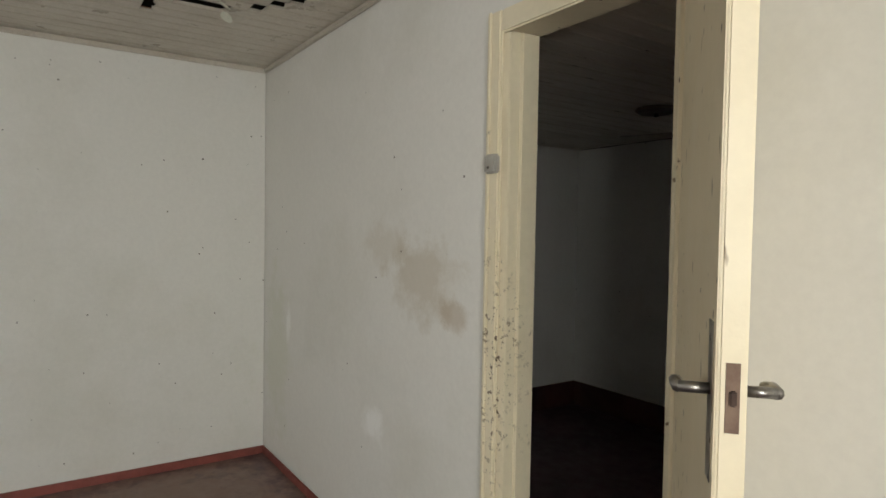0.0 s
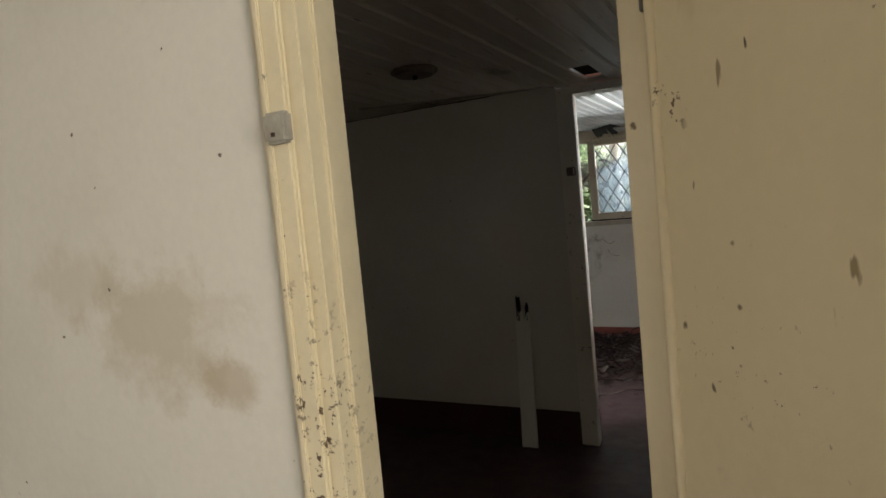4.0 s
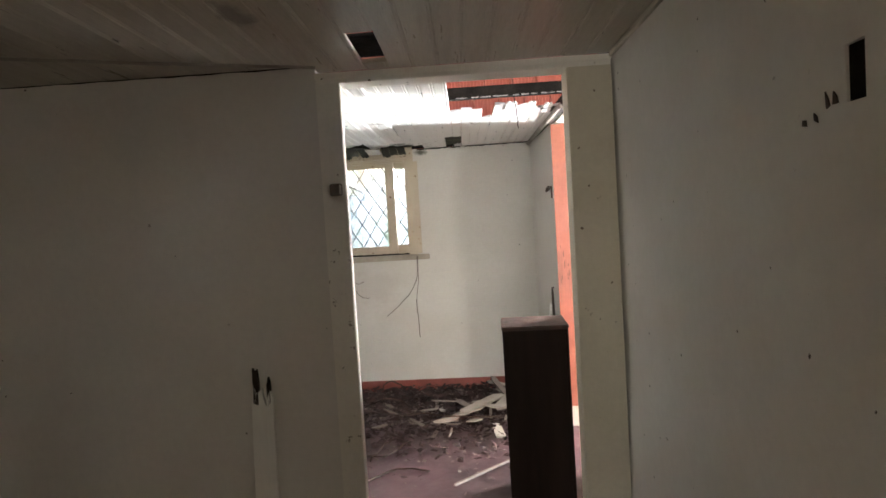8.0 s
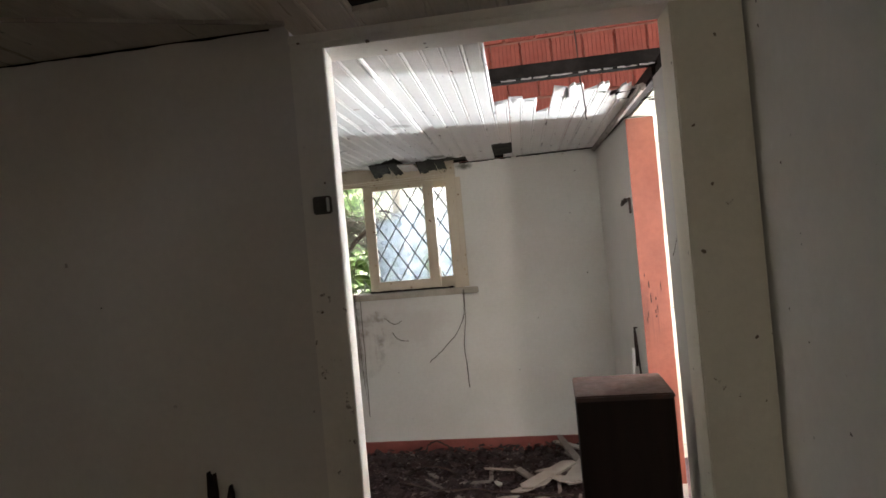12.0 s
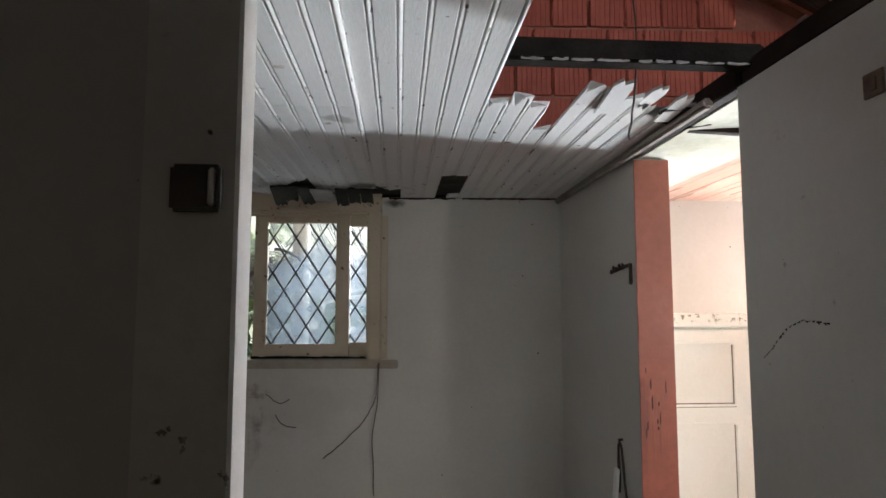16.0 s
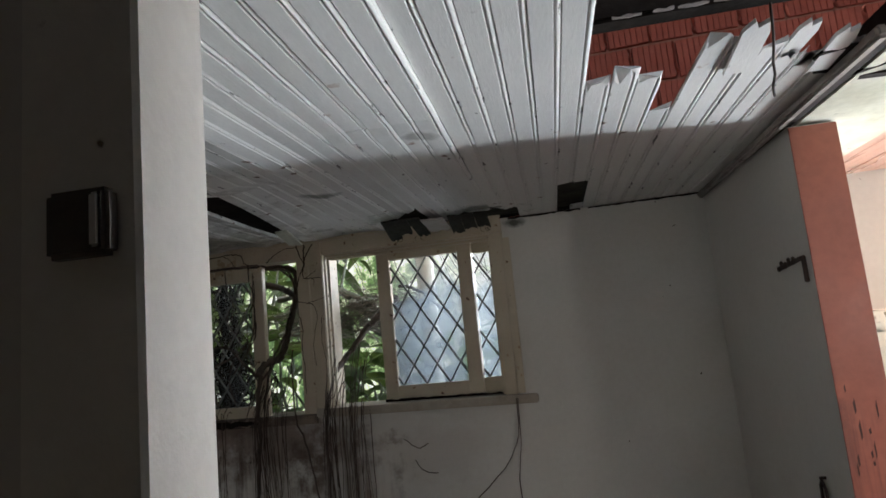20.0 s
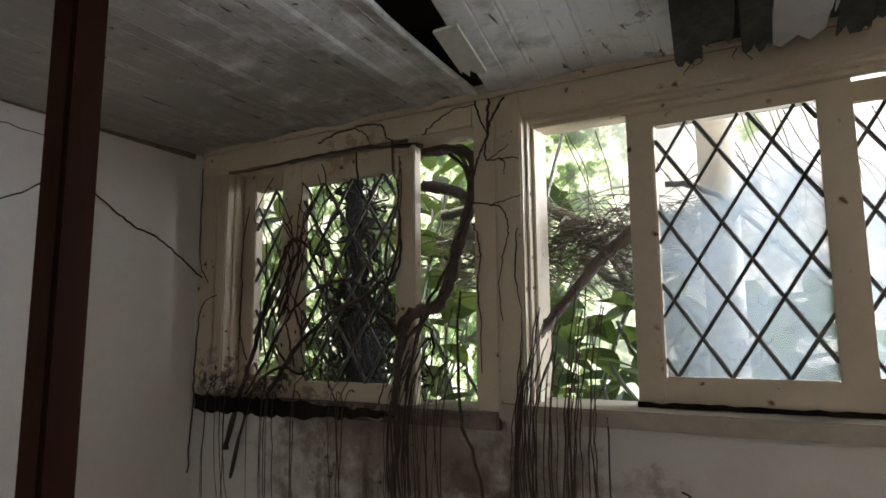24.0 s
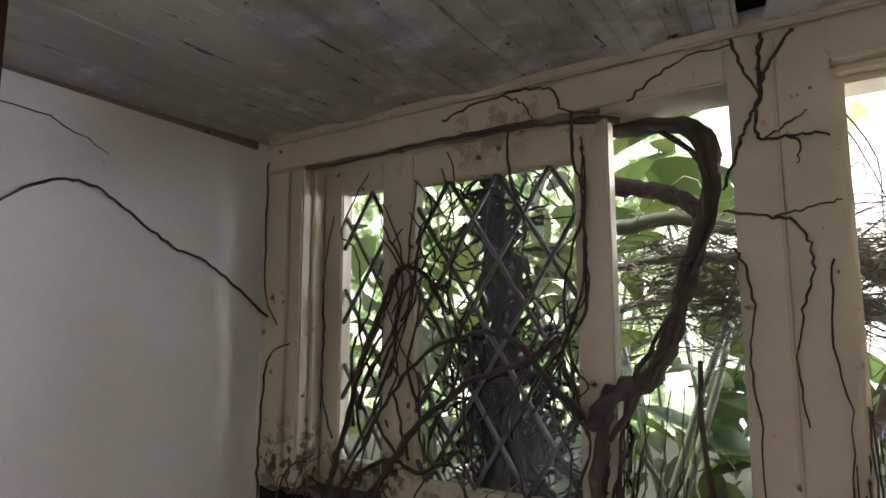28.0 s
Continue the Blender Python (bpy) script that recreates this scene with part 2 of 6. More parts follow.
M_WALL_OLD = surface("stained_plaster", (0.74, 0.72, 0.68), (0.60, 0.57, 0.52), (0.14, 0.12, 0.10), 0.6, 0.8, (0.45, 0.8), 40, 12, 0.8, relief=0.12, grit=0.1, dot=SPECKS, chips=[((0.035, 4.5, 1.3), (1, 1.6, 1.2), 15, 0.69, (0.3, 0.26, 0.21)), ((-1.25, 5.23, 1.3), (0.5, 1, 1.6), 18, 0.7, (0.3, 0.25, 0.2))])
M_CREAM = surface("cream_paint", (0.76, 0.68, 0.50), (0.66, 0.58, 0.40), None, 0.45, 1.5, (0.45, 0.8), 50, grit=0.1, dot=[(26.0, 0.1, 0.12, (0.2, 0.14, 0.08))],
                  chips=[((-0.96, 2.62, 1.0), (0.16, 0.4, 0.9), 46, 0.57, (0.10, 0.065, 0.04)), ((-0.98, 2.61, 1.4), (0.1, 0.2, 0.5), 55, 0.66, (0.13, 0.09, 0.06)), ((-0.98, 2.61, 1.78), (0.08, 0.2, 0.07), 60, 0.6, (0.2, 0.18, 0.15))])
M_LEAFPAINT = surface("scuffed_cream_door_paint", (0.80, 0.70, 0.50), (0.72, 0.62, 0.43), None, 0.5, 1.1, (0.45, 0.8), 50, grit=0.08, dot=[(18.0, 0.08, 0.10, (0.2, 0.15, 0.09)), (34.0, 0.11, 0.22, (0.34, 0.26, 0.15), (1, 1, 0.3)), (46.0, 0.1, 0.12, (0.12, 0.08, 0.05), (1, 1, 0.45)), (8.0, 0.12, 0.1, (0.70, 0.60, 0.41), (1, 1, 0.6))],
                      chips=[((0.15, -0.035, 1.3), (0.3, 1, 0.35), 22, 0.62, (0.46, 0.38, 0.26)), ((0.15, -0.035, 1.3), (0.3, 1, 0.3), 60, 0.65, (0.2, 0.15, 0.09)), ((0.04, -0.035, 1.62), (0.08, 1, 0.12), 40, 0.6, (0.15, 0.1, 0.06)), ((0.4, -0.035, 1.5), (0.5, 1, 0.9), 30, 0.68, (0.25, 0.19, 0.12))])
M_FRAME = surface("weathered_cream_paint", (0.55, 0.47, 0.345), (0.42, 0.34, 0.235), (0.11, 0.07, 0.045), 0.5, 1.6, (0.45, 0.8), 60, 10, 0.75, grit=0.12, rust=(20.0, 0.4), dot=[(26.0, 0.06, 0.12, (0.12, 0.08, 0.05))],
                  chips=[((-2.2, 8.0, 1.7), (2.6, 1.2, 1.3), 24, 0.665, (0.15, 0.09, 0.055)), ((-2.7, 8.0, 2.06), (1.0, 1.0, 0.2), 9, 0.56, (0.36, 0.26, 0.16)), ((-3.2, 8.0, 1.25), (0.9, 0.4, 0.25), 22, 0.5, (0.06, 0.04, 0.03))])
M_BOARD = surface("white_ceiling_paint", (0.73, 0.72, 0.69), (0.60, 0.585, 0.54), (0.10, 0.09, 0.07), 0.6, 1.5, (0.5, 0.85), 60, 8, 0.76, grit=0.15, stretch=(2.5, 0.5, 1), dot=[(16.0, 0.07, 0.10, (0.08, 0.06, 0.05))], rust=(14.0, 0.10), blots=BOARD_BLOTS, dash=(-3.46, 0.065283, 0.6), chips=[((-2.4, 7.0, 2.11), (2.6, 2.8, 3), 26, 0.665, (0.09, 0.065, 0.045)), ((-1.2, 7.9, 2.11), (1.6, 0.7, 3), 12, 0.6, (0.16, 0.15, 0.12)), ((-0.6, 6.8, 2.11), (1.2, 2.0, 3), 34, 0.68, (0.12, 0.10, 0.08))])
M_BOARD_DIM = surface("yellowed_ceiling_paint", (0.60, 0.55, 0.46), (0.42, 0.37, 0.29), (0.08, 0.06, 0.05), 0.35, 1.5, (0.45, 0.8), 50, 10, 0.72, vary=0.15)
M_DARK = surface("dark_stained_wood", (0.018, 0.007, 0.0045), (0.034, 0.012, 0.007), (0.012, 0.009, 0.008), 0.6, 3, (0.4, 0.7), 70, 9, 0.66, stretch=(1, 1, 0.12), spec=0.03)
M_CHAR = surface("charred_rot", (0.014, 0.011, 0.009), (0.03, 0.024, 0.02), None, 0.95, 9, (0.4, 0.7), 60, relief=0.8, spec=0.05)
M_SWITCH = surface("dim_grey_plastic", (0.15, 0.13, 0.11), (0.09, 0.08, 0.07), None, 0.6, 20, (0.4, 0.7), 60)
M_MOULD = surface("greenish_black_mould", (0.042, 0.04, 0.033), (0.09, 0.087, 0.07), (0.2, 0.21, 0.16), 0.95, 9, (0.4, 0.7), 60, 14, 0.68, relief=0.8, spec=0.05)
# Same frame paint twice: whitened for the lit reveal, tan for the dim jamb.
M_JAMB = surface("white_frame_paint", (0.86, 0.84, 0.78), (0.74, 0.70, 0.61), (0.12, 0.08, 0.05), 0.5, 1.6, (0.45, 0.8), 60, 10, 0.76, grit=0.12, dot=[(26.0, 0.10, 0.13, (0.14, 0.10, 0.065))], chips=[((-0.05, 5.23, 1.0), (0.3, 0.3, 2.4), 21, 0.68, (0.2, 0.15, 0.1)), ((-1.15, 5.23, 0.6), (0.3, 0.3, 2.4), 21, 0.65, (0.14, 0.11, 0.07))])
M_JAMB_TAN = surface("yellowed_frame_paint", (0.66, 0.615, 0.50), (0.52, 0.475, 0.36), (0.12, 0.08, 0.05), 0.5, 1.6, (0.45, 0.8), 60, 10, 0.76, grit=0.12, dot=[(26.0, 0.10, 0.13, (0.14, 0.10, 0.065))], chips=[((-0.05, 5.23, 1.0), (0.3, 0.3, 2.4), 21, 0.68, (0.2, 0.15, 0.1)), ((-1.15, 5.23, 0.6), (0.3, 0.3, 2.4), 21, 0.65, (0.14, 0.11, 0.07))])
M_BEAM = surface("blackened_timber", (0.022, 0.015, 0.012), (0.05, 0.034, 0.027), None, 0.85, 5, (0.4, 0.7), 50, spec=0.15)
M_BOX = surface("dark_cabinet_wood", (0.018, 0.011, 0.009), (0.034, 0.02, 0.016), None, 0.75, 3, (0.4, 0.7), 40, stretch=(1, 1, 0.12), spec=0.12)
M_BOXTOP = surface("worn_cabinet_top", (0.10, 0.045, 0.032), (0.05, 0.026, 0.02), (0.2, 0.16, 0.13), 0.6, 6, (0.4, 0.6), 50, 12, 0.68)
M_REDPAINT = surface("red_skirting_paint", (0.27, 0.072, 0.055), (0.18, 0.05, 0.038), (0.1, 0.06, 0.05), 0.55, 3, (0.4, 0.7), 50, 12, 0.68)
M_ORANGE = surface("salmon_paint", (0.41, 0.13, 0.085), (0.32, 0.10, 0.067), (0.22, 0.08, 0.05), 0.4, 2.5, (0.45, 0.75), 40, 10, 0.76,
                   chips=[((0.0, 6.94, 1.1), (0.02, 0.3, 1.0), 30, 0.5, (0.5, 0.45, 0.4))], streaks=[((0.08, 6.94, 1.05), (0.3, 0.3, 0.4), (0.12, 0.05, 0.04), 0.95)])
M_BRICK = surface("hollow_red_brick", (0.60, 0.17, 0.115), (0.48, 0.125, 0.085), (0.55, 0.25, 0.18), 0.85, 3, (0.4, 0.7), 30, 16, 0.7, vary=0.3, relief=0.5)
M_MORTAR = surface("brick_mortar", (0.5, 0.23, 0.17), (0.34, 0.14, 0.10), None, 0.95, 5, (0.4, 0.7), 50, relief=0.7)
M_MAROON = surface("dark_maroon_paint", (0.085, 0.03, 0.024), (0.05, 0.02, 0.016), (0.13, 0.08, 0.07), 0.6, 3, (0.4, 0.7), 50, 12, 0.68)
M_FLOOR = surface("red_cement_floor", (0.10, 0.05, 0.058), (0.045, 0.024, 0.027), (0.18, 0.13, 0.125), 0.45, 2.2, (0.35, 0.7), 30, 22, 0.70, blots=[((-1.5, 8.0, 0), (2.2, 0.75, 1), (0.03, 0.02, 0.018), 0.9), ((-2.7, 2.0, 0), (2.6, 2.0, 1), (0.24, 0.16, 0.12), 0.8)])
M_PINK = surface("varnished_pink_boards", (0.56, 0.32, 0.235), (0.46, 0.25, 0.18), None, 0.35, 2, (0.4, 0.7), 60, stretch=(1, 0.1, 1))
M_TILE = surface("clay_roof_tile", (0.45, 0.22, 0.13), (0.25, 0.13, 0.09), (0.08, 0.07, 0.06), 0.85, 4, (0.4, 0.7), 30, 10, 0.66, vary=0.4)
M_METAL = surface("tarnished_steel", (0.45, 0.43, 0.40), (0.22, 0.19, 0.16), None, 0.35, 12, (0.4, 0.7), 60, metallic=1.0)
M_RUST = surface("rusted_iron", (0.04, 0.026, 0.021), (0.08, 0.042, 0.026), None, 0.8, 14, (0.4, 0.7), 60)
M_SOCKET = surface("rusty_socket_plate", (0.24, 0.16, 0.11), (0.12, 0.07, 0.05), (0.05, 0.035, 0.03), 0.8, 30, (0.4, 0.7), 60, 40, 0.6)
M_LEAD = surface("grey_lattice", (0.14, 0.138, 0.12), (0.09, 0.088, 0.078), None, 0.6, 14, (0.4, 0.7), 60)
M_BARK = surface("vine_bark", (0.10, 0.072, 0.055), (0.05, 0.036, 0.029), (0.16, 0.13, 0.10), 0.85, 14, (0.4, 0.7), 90, 30, 0.62, relief=0.9)
M_SILL = surface("rotting_sill_paint", (0.26, 0.20, 0.15), (0.11, 0.075, 0.055), (0.05, 0.035, 0.025), 0.7, 2.5, (0.35, 0.7), 50, 9, 0.6, chips=[((-2.7, 8.0, 1.2), (1.2, 0.6, 0.3), 12, 0.45, (0.06, 0.04, 0.03))])
# Serves the worn lamp rim and the cupboard's painted shadow lines.
M_GRIME_SHADE = surface("brown_grime", (0.16, 0.12, 0.08), (0.26, 0.21, 0.15), None, 0.8, 9, (0.4, 0.7), 60)
M_SILL2 = surface("dirty_sill_paint", (0.46, 0.41, 0.33), (0.3, 0.25, 0.19), (0.09, 0.06, 0.045), 0.7, 2.5, (0.35, 0.7), 50, 9, 0.68)
M_CUPBOARD = surface("pale_cream_paint", (0.72, 0.70, 0.61), (0.64, 0.61, 0.5), (0.2, 0.16, 0.1), 0.45, 1.5, (0.45, 0.8), 50, 12, 0.74, grit=0.1, chips=[((0.8, 7.7, 1.46), (1.5, 0.3, 0.09), 30, 0.56, (0.25, 0.22, 0.15))])
M_TRUNK = surface("dark_wet_bark", (0.02, 0.013, 0.010), (0.009, 0.006, 0.005), None, 0.95, 12, (0.4, 0.7), 60, relief=0.8, spec=0.04)
M_PALE = surface("torn_white_fibreboard", (0.46, 0.42, 0.37), (0.28, 0.23, 0.2), (0.14, 0.09, 0.08), 0.7, 5, (0.4, 0.75), 40, 16, 0.64)
M_PLANK = surface("clean_white_wood_paint", (0.86, 0.85, 0.81), (0.76, 0.74, 0.68), (0.12, 0.1, 0.08), 0.55, 2, (0.5, 0.8), 60, 10, 0.78, grit=0.12, stretch=(1, 1, 0.15))
M_TWIG = surface("dry_twig", (0.07, 0.043, 0.03), (0.038, 0.024, 0.018), None, 0.85, 12, (0.4, 0.7), 60)
M_PLASTIC = surface("grey_plastic", (0.42, 0.40, 0.36), (0.3, 0.27, 0.22), None, 0.5, 12, (0.4, 0.7), 60)
M_SCRAP = surface("painted_wood_scrap", (0.38, 0.33, 0.29), (0.25, 0.20, 0.17), (0.1, 0.07, 0.06), 0.6, 6, (0.4, 0.7), 40, 14, 0.6, vary=0.7)
M_DIRT = surface("dark_leaf_litter", (0.06, 0.03, 0.027), (0.025, 0.014, 0.013), None, 0.9, 10, (0.4, 0.7), 60, vary=0.5)
M_EARTH = surface("garden_earth", (0.045, 0.045, 0.028), (0.03, 0.035, 0.018), None, 0.95, 1.5, (0.4, 0.7), 10)

M_LEAF = surface("broad_green_leaf", (0.05, 0.085, 0.028), (0.03, 0.05, 0.018), (0.22, 0.30, 0.06), 0.35, 3, (0.4, 0.7), 20, 7, 0.68, vary=0.6)
LEAF_T = M_LEAF.node_tree
glow = LEAF_T.nodes.new("ShaderNodeBsdfTranslucent")
glow.inputs[0].default_value = (0.085, 0.125, 0.03, 1)
both = LEAF_T.nodes.new("ShaderNodeMixShader")
both.inputs[0].default_value = 0.5
link(LEAF_T, LEAF_T.nodes["Principled BSDF"].outputs[0], both.inputs[1])
link(LEAF_T, glow.outputs[0], both.inputs[2])
link(LEAF_T, both.outputs[0], LEAF_T.nodes["Material Output"].inputs[0])
M_STALK = surface("grey_green_stalk", (0.13, 0.16, 0.10), (0.09, 0.10, 0.07), (0.25, 0.24, 0.2), 0.5, 6, (0.4, 0.7), 40, 14, 0.7, stretch=(1, 1, 0.2))
M_STRAW = surface("dry_grey_straw", (0.30, 0.26, 0.21), (0.18, 0.15, 0.12), None, 0.8, 8, (0.4, 0.7), 40, vary=0.5)
M_COLUMN = surface("cream_painted_pole", (0.70, 0.68, 0.58), (0.6, 0.57, 0.47), None, 0.5, 3, (0.4, 0.7), 40)
M_CARD = surface("peeling_white_soffit", (0.66, 0.66, 0.55), (0.42, 0.42, 0.30), (0.12, 0.11, 0.07), 0.6, 4, (0.4, 0.7), 40, 12, 0.66)


def dirty_glass(name, dirt, film=0.0, top=1.85):
    """Clear glass with thin dirt all over and, up to a wavy line, a milky bluish film."""
    m, t, b = mat(name)
    out = t.nodes["Material Output"]
    t.nodes.remove(b)
    clear = t.nodes.new("ShaderNodeBsdfTransparent")
    haze = t.nodes.new("ShaderNodeBsdfTranslucent")
    haze.inputs[0].default_value = (0.13, 0.147, 0.158, 1)
    shine = t.nodes.new("ShaderNodeBsdfGlossy")
    shine.inputs["Roughness"].default_value = 0.06
    m1, m2 = t.nodes.new("ShaderNodeMixShader"), t.nodes.new("ShaderNodeMixShader")
    amount = ramp(t, mnoise(t, 5.0, 5), (0.35, G(dirt * 0.5)), (0.7, G(min(dirt * 1.6, 1))))
    if film:
        c = t.nodes.new("ShaderNodeTexCoord")
        sp = t.nodes.new("ShaderNodeSeparateXYZ")
        link(t, c.outputs["Object"], sp.inputs[0])
        ad = t.nodes.new("ShaderNodeMath")
        ad.operation = "MULTIPLY_ADD"
        ad.inputs[1].default_value = 0.5
        link(t, mnoise(t, 3.5, 3), ad.inputs[0])
        link(t, sp.outputs[2], ad.inputs[2])
        sub = t.nodes.new("ShaderNodeMath")
        sub.operation = "SUBTRACT"
        sub.inputs[1].default_value = top - 0.25
        link(t, ad.outputs[0], sub.inputs[0])
        shape = ramp(t, sub.outputs[0], (0.46, G(1)), (0.54, G(0)))
        blotch = ramp(t, mnoise(t, 11.0, 4), (0.35, G(film * 0.45)), (0.65, G(film)))
        amount = mix(t, mix(t, 1.0, shape, blotch, "MULTIPLY"), amount, G(1.0))
    link(t, amount, m1.inputs[0])
    link(t, clear.outputs[0], m1.inputs[1])
    link(t, haze.outputs[0], m1.inputs[2])
    m2.inputs[0].default_value = 0.05
    link(t, m1.outputs[0], m2.inputs[1])
    link(t, shine.outputs[0], m2.inputs[2])
    link(t, m2.outputs[0], out.inputs[0])
    return m


M_GLASS = dirty_glass("hazy_dirty_glass", 0.08, 0.74, 1.78)
M_GLASS_GREEN = dirty_glass("grimy_glass", 0.06)


# Emission puts the garden's glare into the colour, whiter towards +x.
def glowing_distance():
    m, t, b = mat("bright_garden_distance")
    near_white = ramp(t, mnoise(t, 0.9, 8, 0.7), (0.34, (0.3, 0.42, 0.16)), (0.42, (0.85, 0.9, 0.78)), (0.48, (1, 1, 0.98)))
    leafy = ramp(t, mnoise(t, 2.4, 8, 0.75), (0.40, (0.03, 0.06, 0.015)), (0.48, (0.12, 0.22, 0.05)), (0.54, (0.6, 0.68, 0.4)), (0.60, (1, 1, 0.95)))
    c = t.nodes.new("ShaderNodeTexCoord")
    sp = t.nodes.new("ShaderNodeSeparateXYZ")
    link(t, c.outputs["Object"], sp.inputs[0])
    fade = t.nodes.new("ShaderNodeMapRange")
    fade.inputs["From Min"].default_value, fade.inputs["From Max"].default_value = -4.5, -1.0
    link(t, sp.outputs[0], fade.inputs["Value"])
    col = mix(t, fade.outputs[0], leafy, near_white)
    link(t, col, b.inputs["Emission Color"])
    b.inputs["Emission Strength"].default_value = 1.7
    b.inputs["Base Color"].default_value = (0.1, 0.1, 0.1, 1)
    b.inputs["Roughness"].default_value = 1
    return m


M_FAR = glowing_distance()


# ---- mesh helpers ----
def part(name, bm, material, parent=None, label=""):
    me = bpy.data.meshes.new(name)
    bm.to_mesh(me)
    bm.free()
    if material:
        me.materials.append(material)
    ob = new(name, me)
    if parent:
        ob.parent = parent
    if label:
        ob["label"] = label
    return ob


def twin(ob, parent, m):
    """Another object on the same mesh."""
    o = new(ob.name.split(".")[0], ob.data)
    o.parent, o.matrix_basis = parent, m
    return o


def thing(name, label, category, group="", kind="", at=None):
    ob = tagged(new(name), label, category, group, kind)
    if at:
        ob.location = at
    return ob


def box(bm, x0, x1, y0, y1, z0, z1, m=None, bev=0.0):
    c = Matrix.Translation(((x0 + x1) / 2, (y0 + y1) / 2, (z0 + z1) / 2)) @ Matrix.Diagonal((x1 - x0, y1 - y0, z1 - z0, 1))
    vs = bmesh.ops.create_cube(bm, size=1, matrix=(m or Matrix()) @ c)["verts"]
    if bev:
        es = {e for v in vs for e in v.link_edges}
        bmesh.ops.bevel(bm, geom=list(es), offset=bev, segments=2, affect="EDGES")
    return bm


def bx(*a, m=None, bev=0.0):
    return box(bmesh.new(), *a, m=m, bev=bev)


def prism(pts, depth, axis="y"):
    """A flat outline given as (a, b) pairs, thickened along an axis."""
    bm = bmesh.new()
    put = {"y": lambda a, b: (a, 0, b), "x": lambda a, b: (0, a, b), "z": lambda a, b: (a, b, 0)}[axis]
    f = bm.faces.new([bm.verts.new(put(a, b)) for a, b in pts])
    ex = bmesh.ops.extrude_face_region(bm, geom=[f])
    vec = {"y": (0, depth, 0), "x": (depth, 0, 0), "z": (0, 0, depth)}[axis]
    bmesh.ops.translate(bm, verts=[v for v in ex["geom"] if isinstance(v, bmesh.types.BMVert)], vec=vec)
    bmesh.ops.recalc_face_normals(bm, faces=bm.faces)
    return bm


def tube(bm, pts, r0, r1=None, sides=5, lump=0.0, rnd=None):
    """A tapered, slightly knotty stem through a row of places."""
    r1 = r0 if r1 is None else r1
    pts = [Vector(p) for p in pts]
    rings = []
    up = Vector((0.31, 0.17, 0.93))
    for i, p in enumerate(pts):
        d = (pts[min(i + 1, len(pts) - 1)] - pts[max(i - 1, 0)]).normalized()
        a = d.cross(up)
        a = a.normalized() if a.length > 0.05 else d.cross(Vector((1, 0, 0))).normalized()
        b = d.cross(a)
        r = r0 + (r1 - r0) * i / max(len(pts) - 1, 1)
        if rnd and lump:
            r *= 1 + rnd.uniform(-lump, lump)
        rings.append([bm.verts.new(p + (a * math.cos(k * 2 * math.pi / sides) + b * math.sin(k * 2 * math.pi / sides)) * r) for k in range(sides)])
    for q, w in zip(rings, rings[1:]):
        for k in range(sides):
            bm.faces.new((q[k], q[(k + 1) % sides], w[(k + 1) % sides], w[k]))
    bm.faces.new(rings[0][::-1])
    bm.faces.new(rings[-1])
    for f in bm.faces:
        f.smooth = True
    return bm


def bend(pts, n, wobble, rnd):
    """Smooth way through a few places, with small random bends."""
    pts = [Vector(p) for p in pts]
    out = []
    for i in range(len(pts) - 1):
        p0, p1, p2, p3 = pts[max(i - 1, 0)], pts[i], pts[i + 1], pts[min(i + 2, len(pts) - 1)]
        for k in range(n):
            t = k / n
            v = 0.5 * ((2 * p1) + (p2 - p0) * t + (2 * p0 - 5 * p1 + 4 * p2 - p3) * t * t + (3 * p1 - p0 - 3 * p2 + p3) * t ** 3)
            out.append(v + Vector((rnd.uniform(-1, 1), rnd.uniform(-1, 1) * 0.5, rnd.uniform(-1, 1))) * wobble)
    return out + [pts[-1]]


def wall(name, solids, material, label):
    bm = bmesh.new()
    for s in solids:
        box(bm, *s)
    return tagged(part(name, bm, material), label, "wall", kind="structure")


# ---- plan, in metres ----
CEIL, CEIL1 = 2.135, 2.48
W1A, W1B = 2.63, 2.74        # wall between start room and dark room
W2A, W2B = 5.234, 5.345      # wall with the wide doorway
YW, YO = 8.0, 8.22           # window wall
XR, XRO = 0.0, 0.17          # wall beside the broken ceiling
XM = 0.035                   # dark room, far side
XL, XL2, XL1 = -3.46, -3.10, -3.34
GAP0, GAP1 = 6.13, 6.94      # opening towards the side room
SLANT = 2.63                 # the window wall is not quite square to the others, in degrees
SKEW = Matrix.Translation((0, YW, 0)) @ pose(0, 0, 0, 0, 0, -SLANT) @ Matrix.Translation((0, -YW, 0))


def skewed(ob):
    """Turns a thing of the window side with its wall."""
    ob.matrix_basis = SKEW @ ob.matrix_basis
    return ob


def wall_y(x):
    """Inner face of the window wall at x."""
    return YW - x * math.tan(math.radians(SLANT))




tagged(part("floor", bx(-3.7, 3.4, -1.2, 8.2, -0.12, 0.0), M_FLOOR), "dark red cement floor covered in dirt", "floor", kind="structure")
wall("wall_start_north", [(-3.48, -1.0, W1A, W1B, 0, CEIL1), (-0.24, 3.4, W1A, W1B, 0, CEIL1), (-1.0, -0.24, W1A, W1B, 2.16, CEIL1)], M_WALL1, "white plaster wall with brown stains around a doorway")
wall("wall_start_west", [(XL1 - 0.14, XL1, -1.2, W1A - 0.003, 0, CEIL1)], M_WALL1, "white plaster wall with small dark specks")
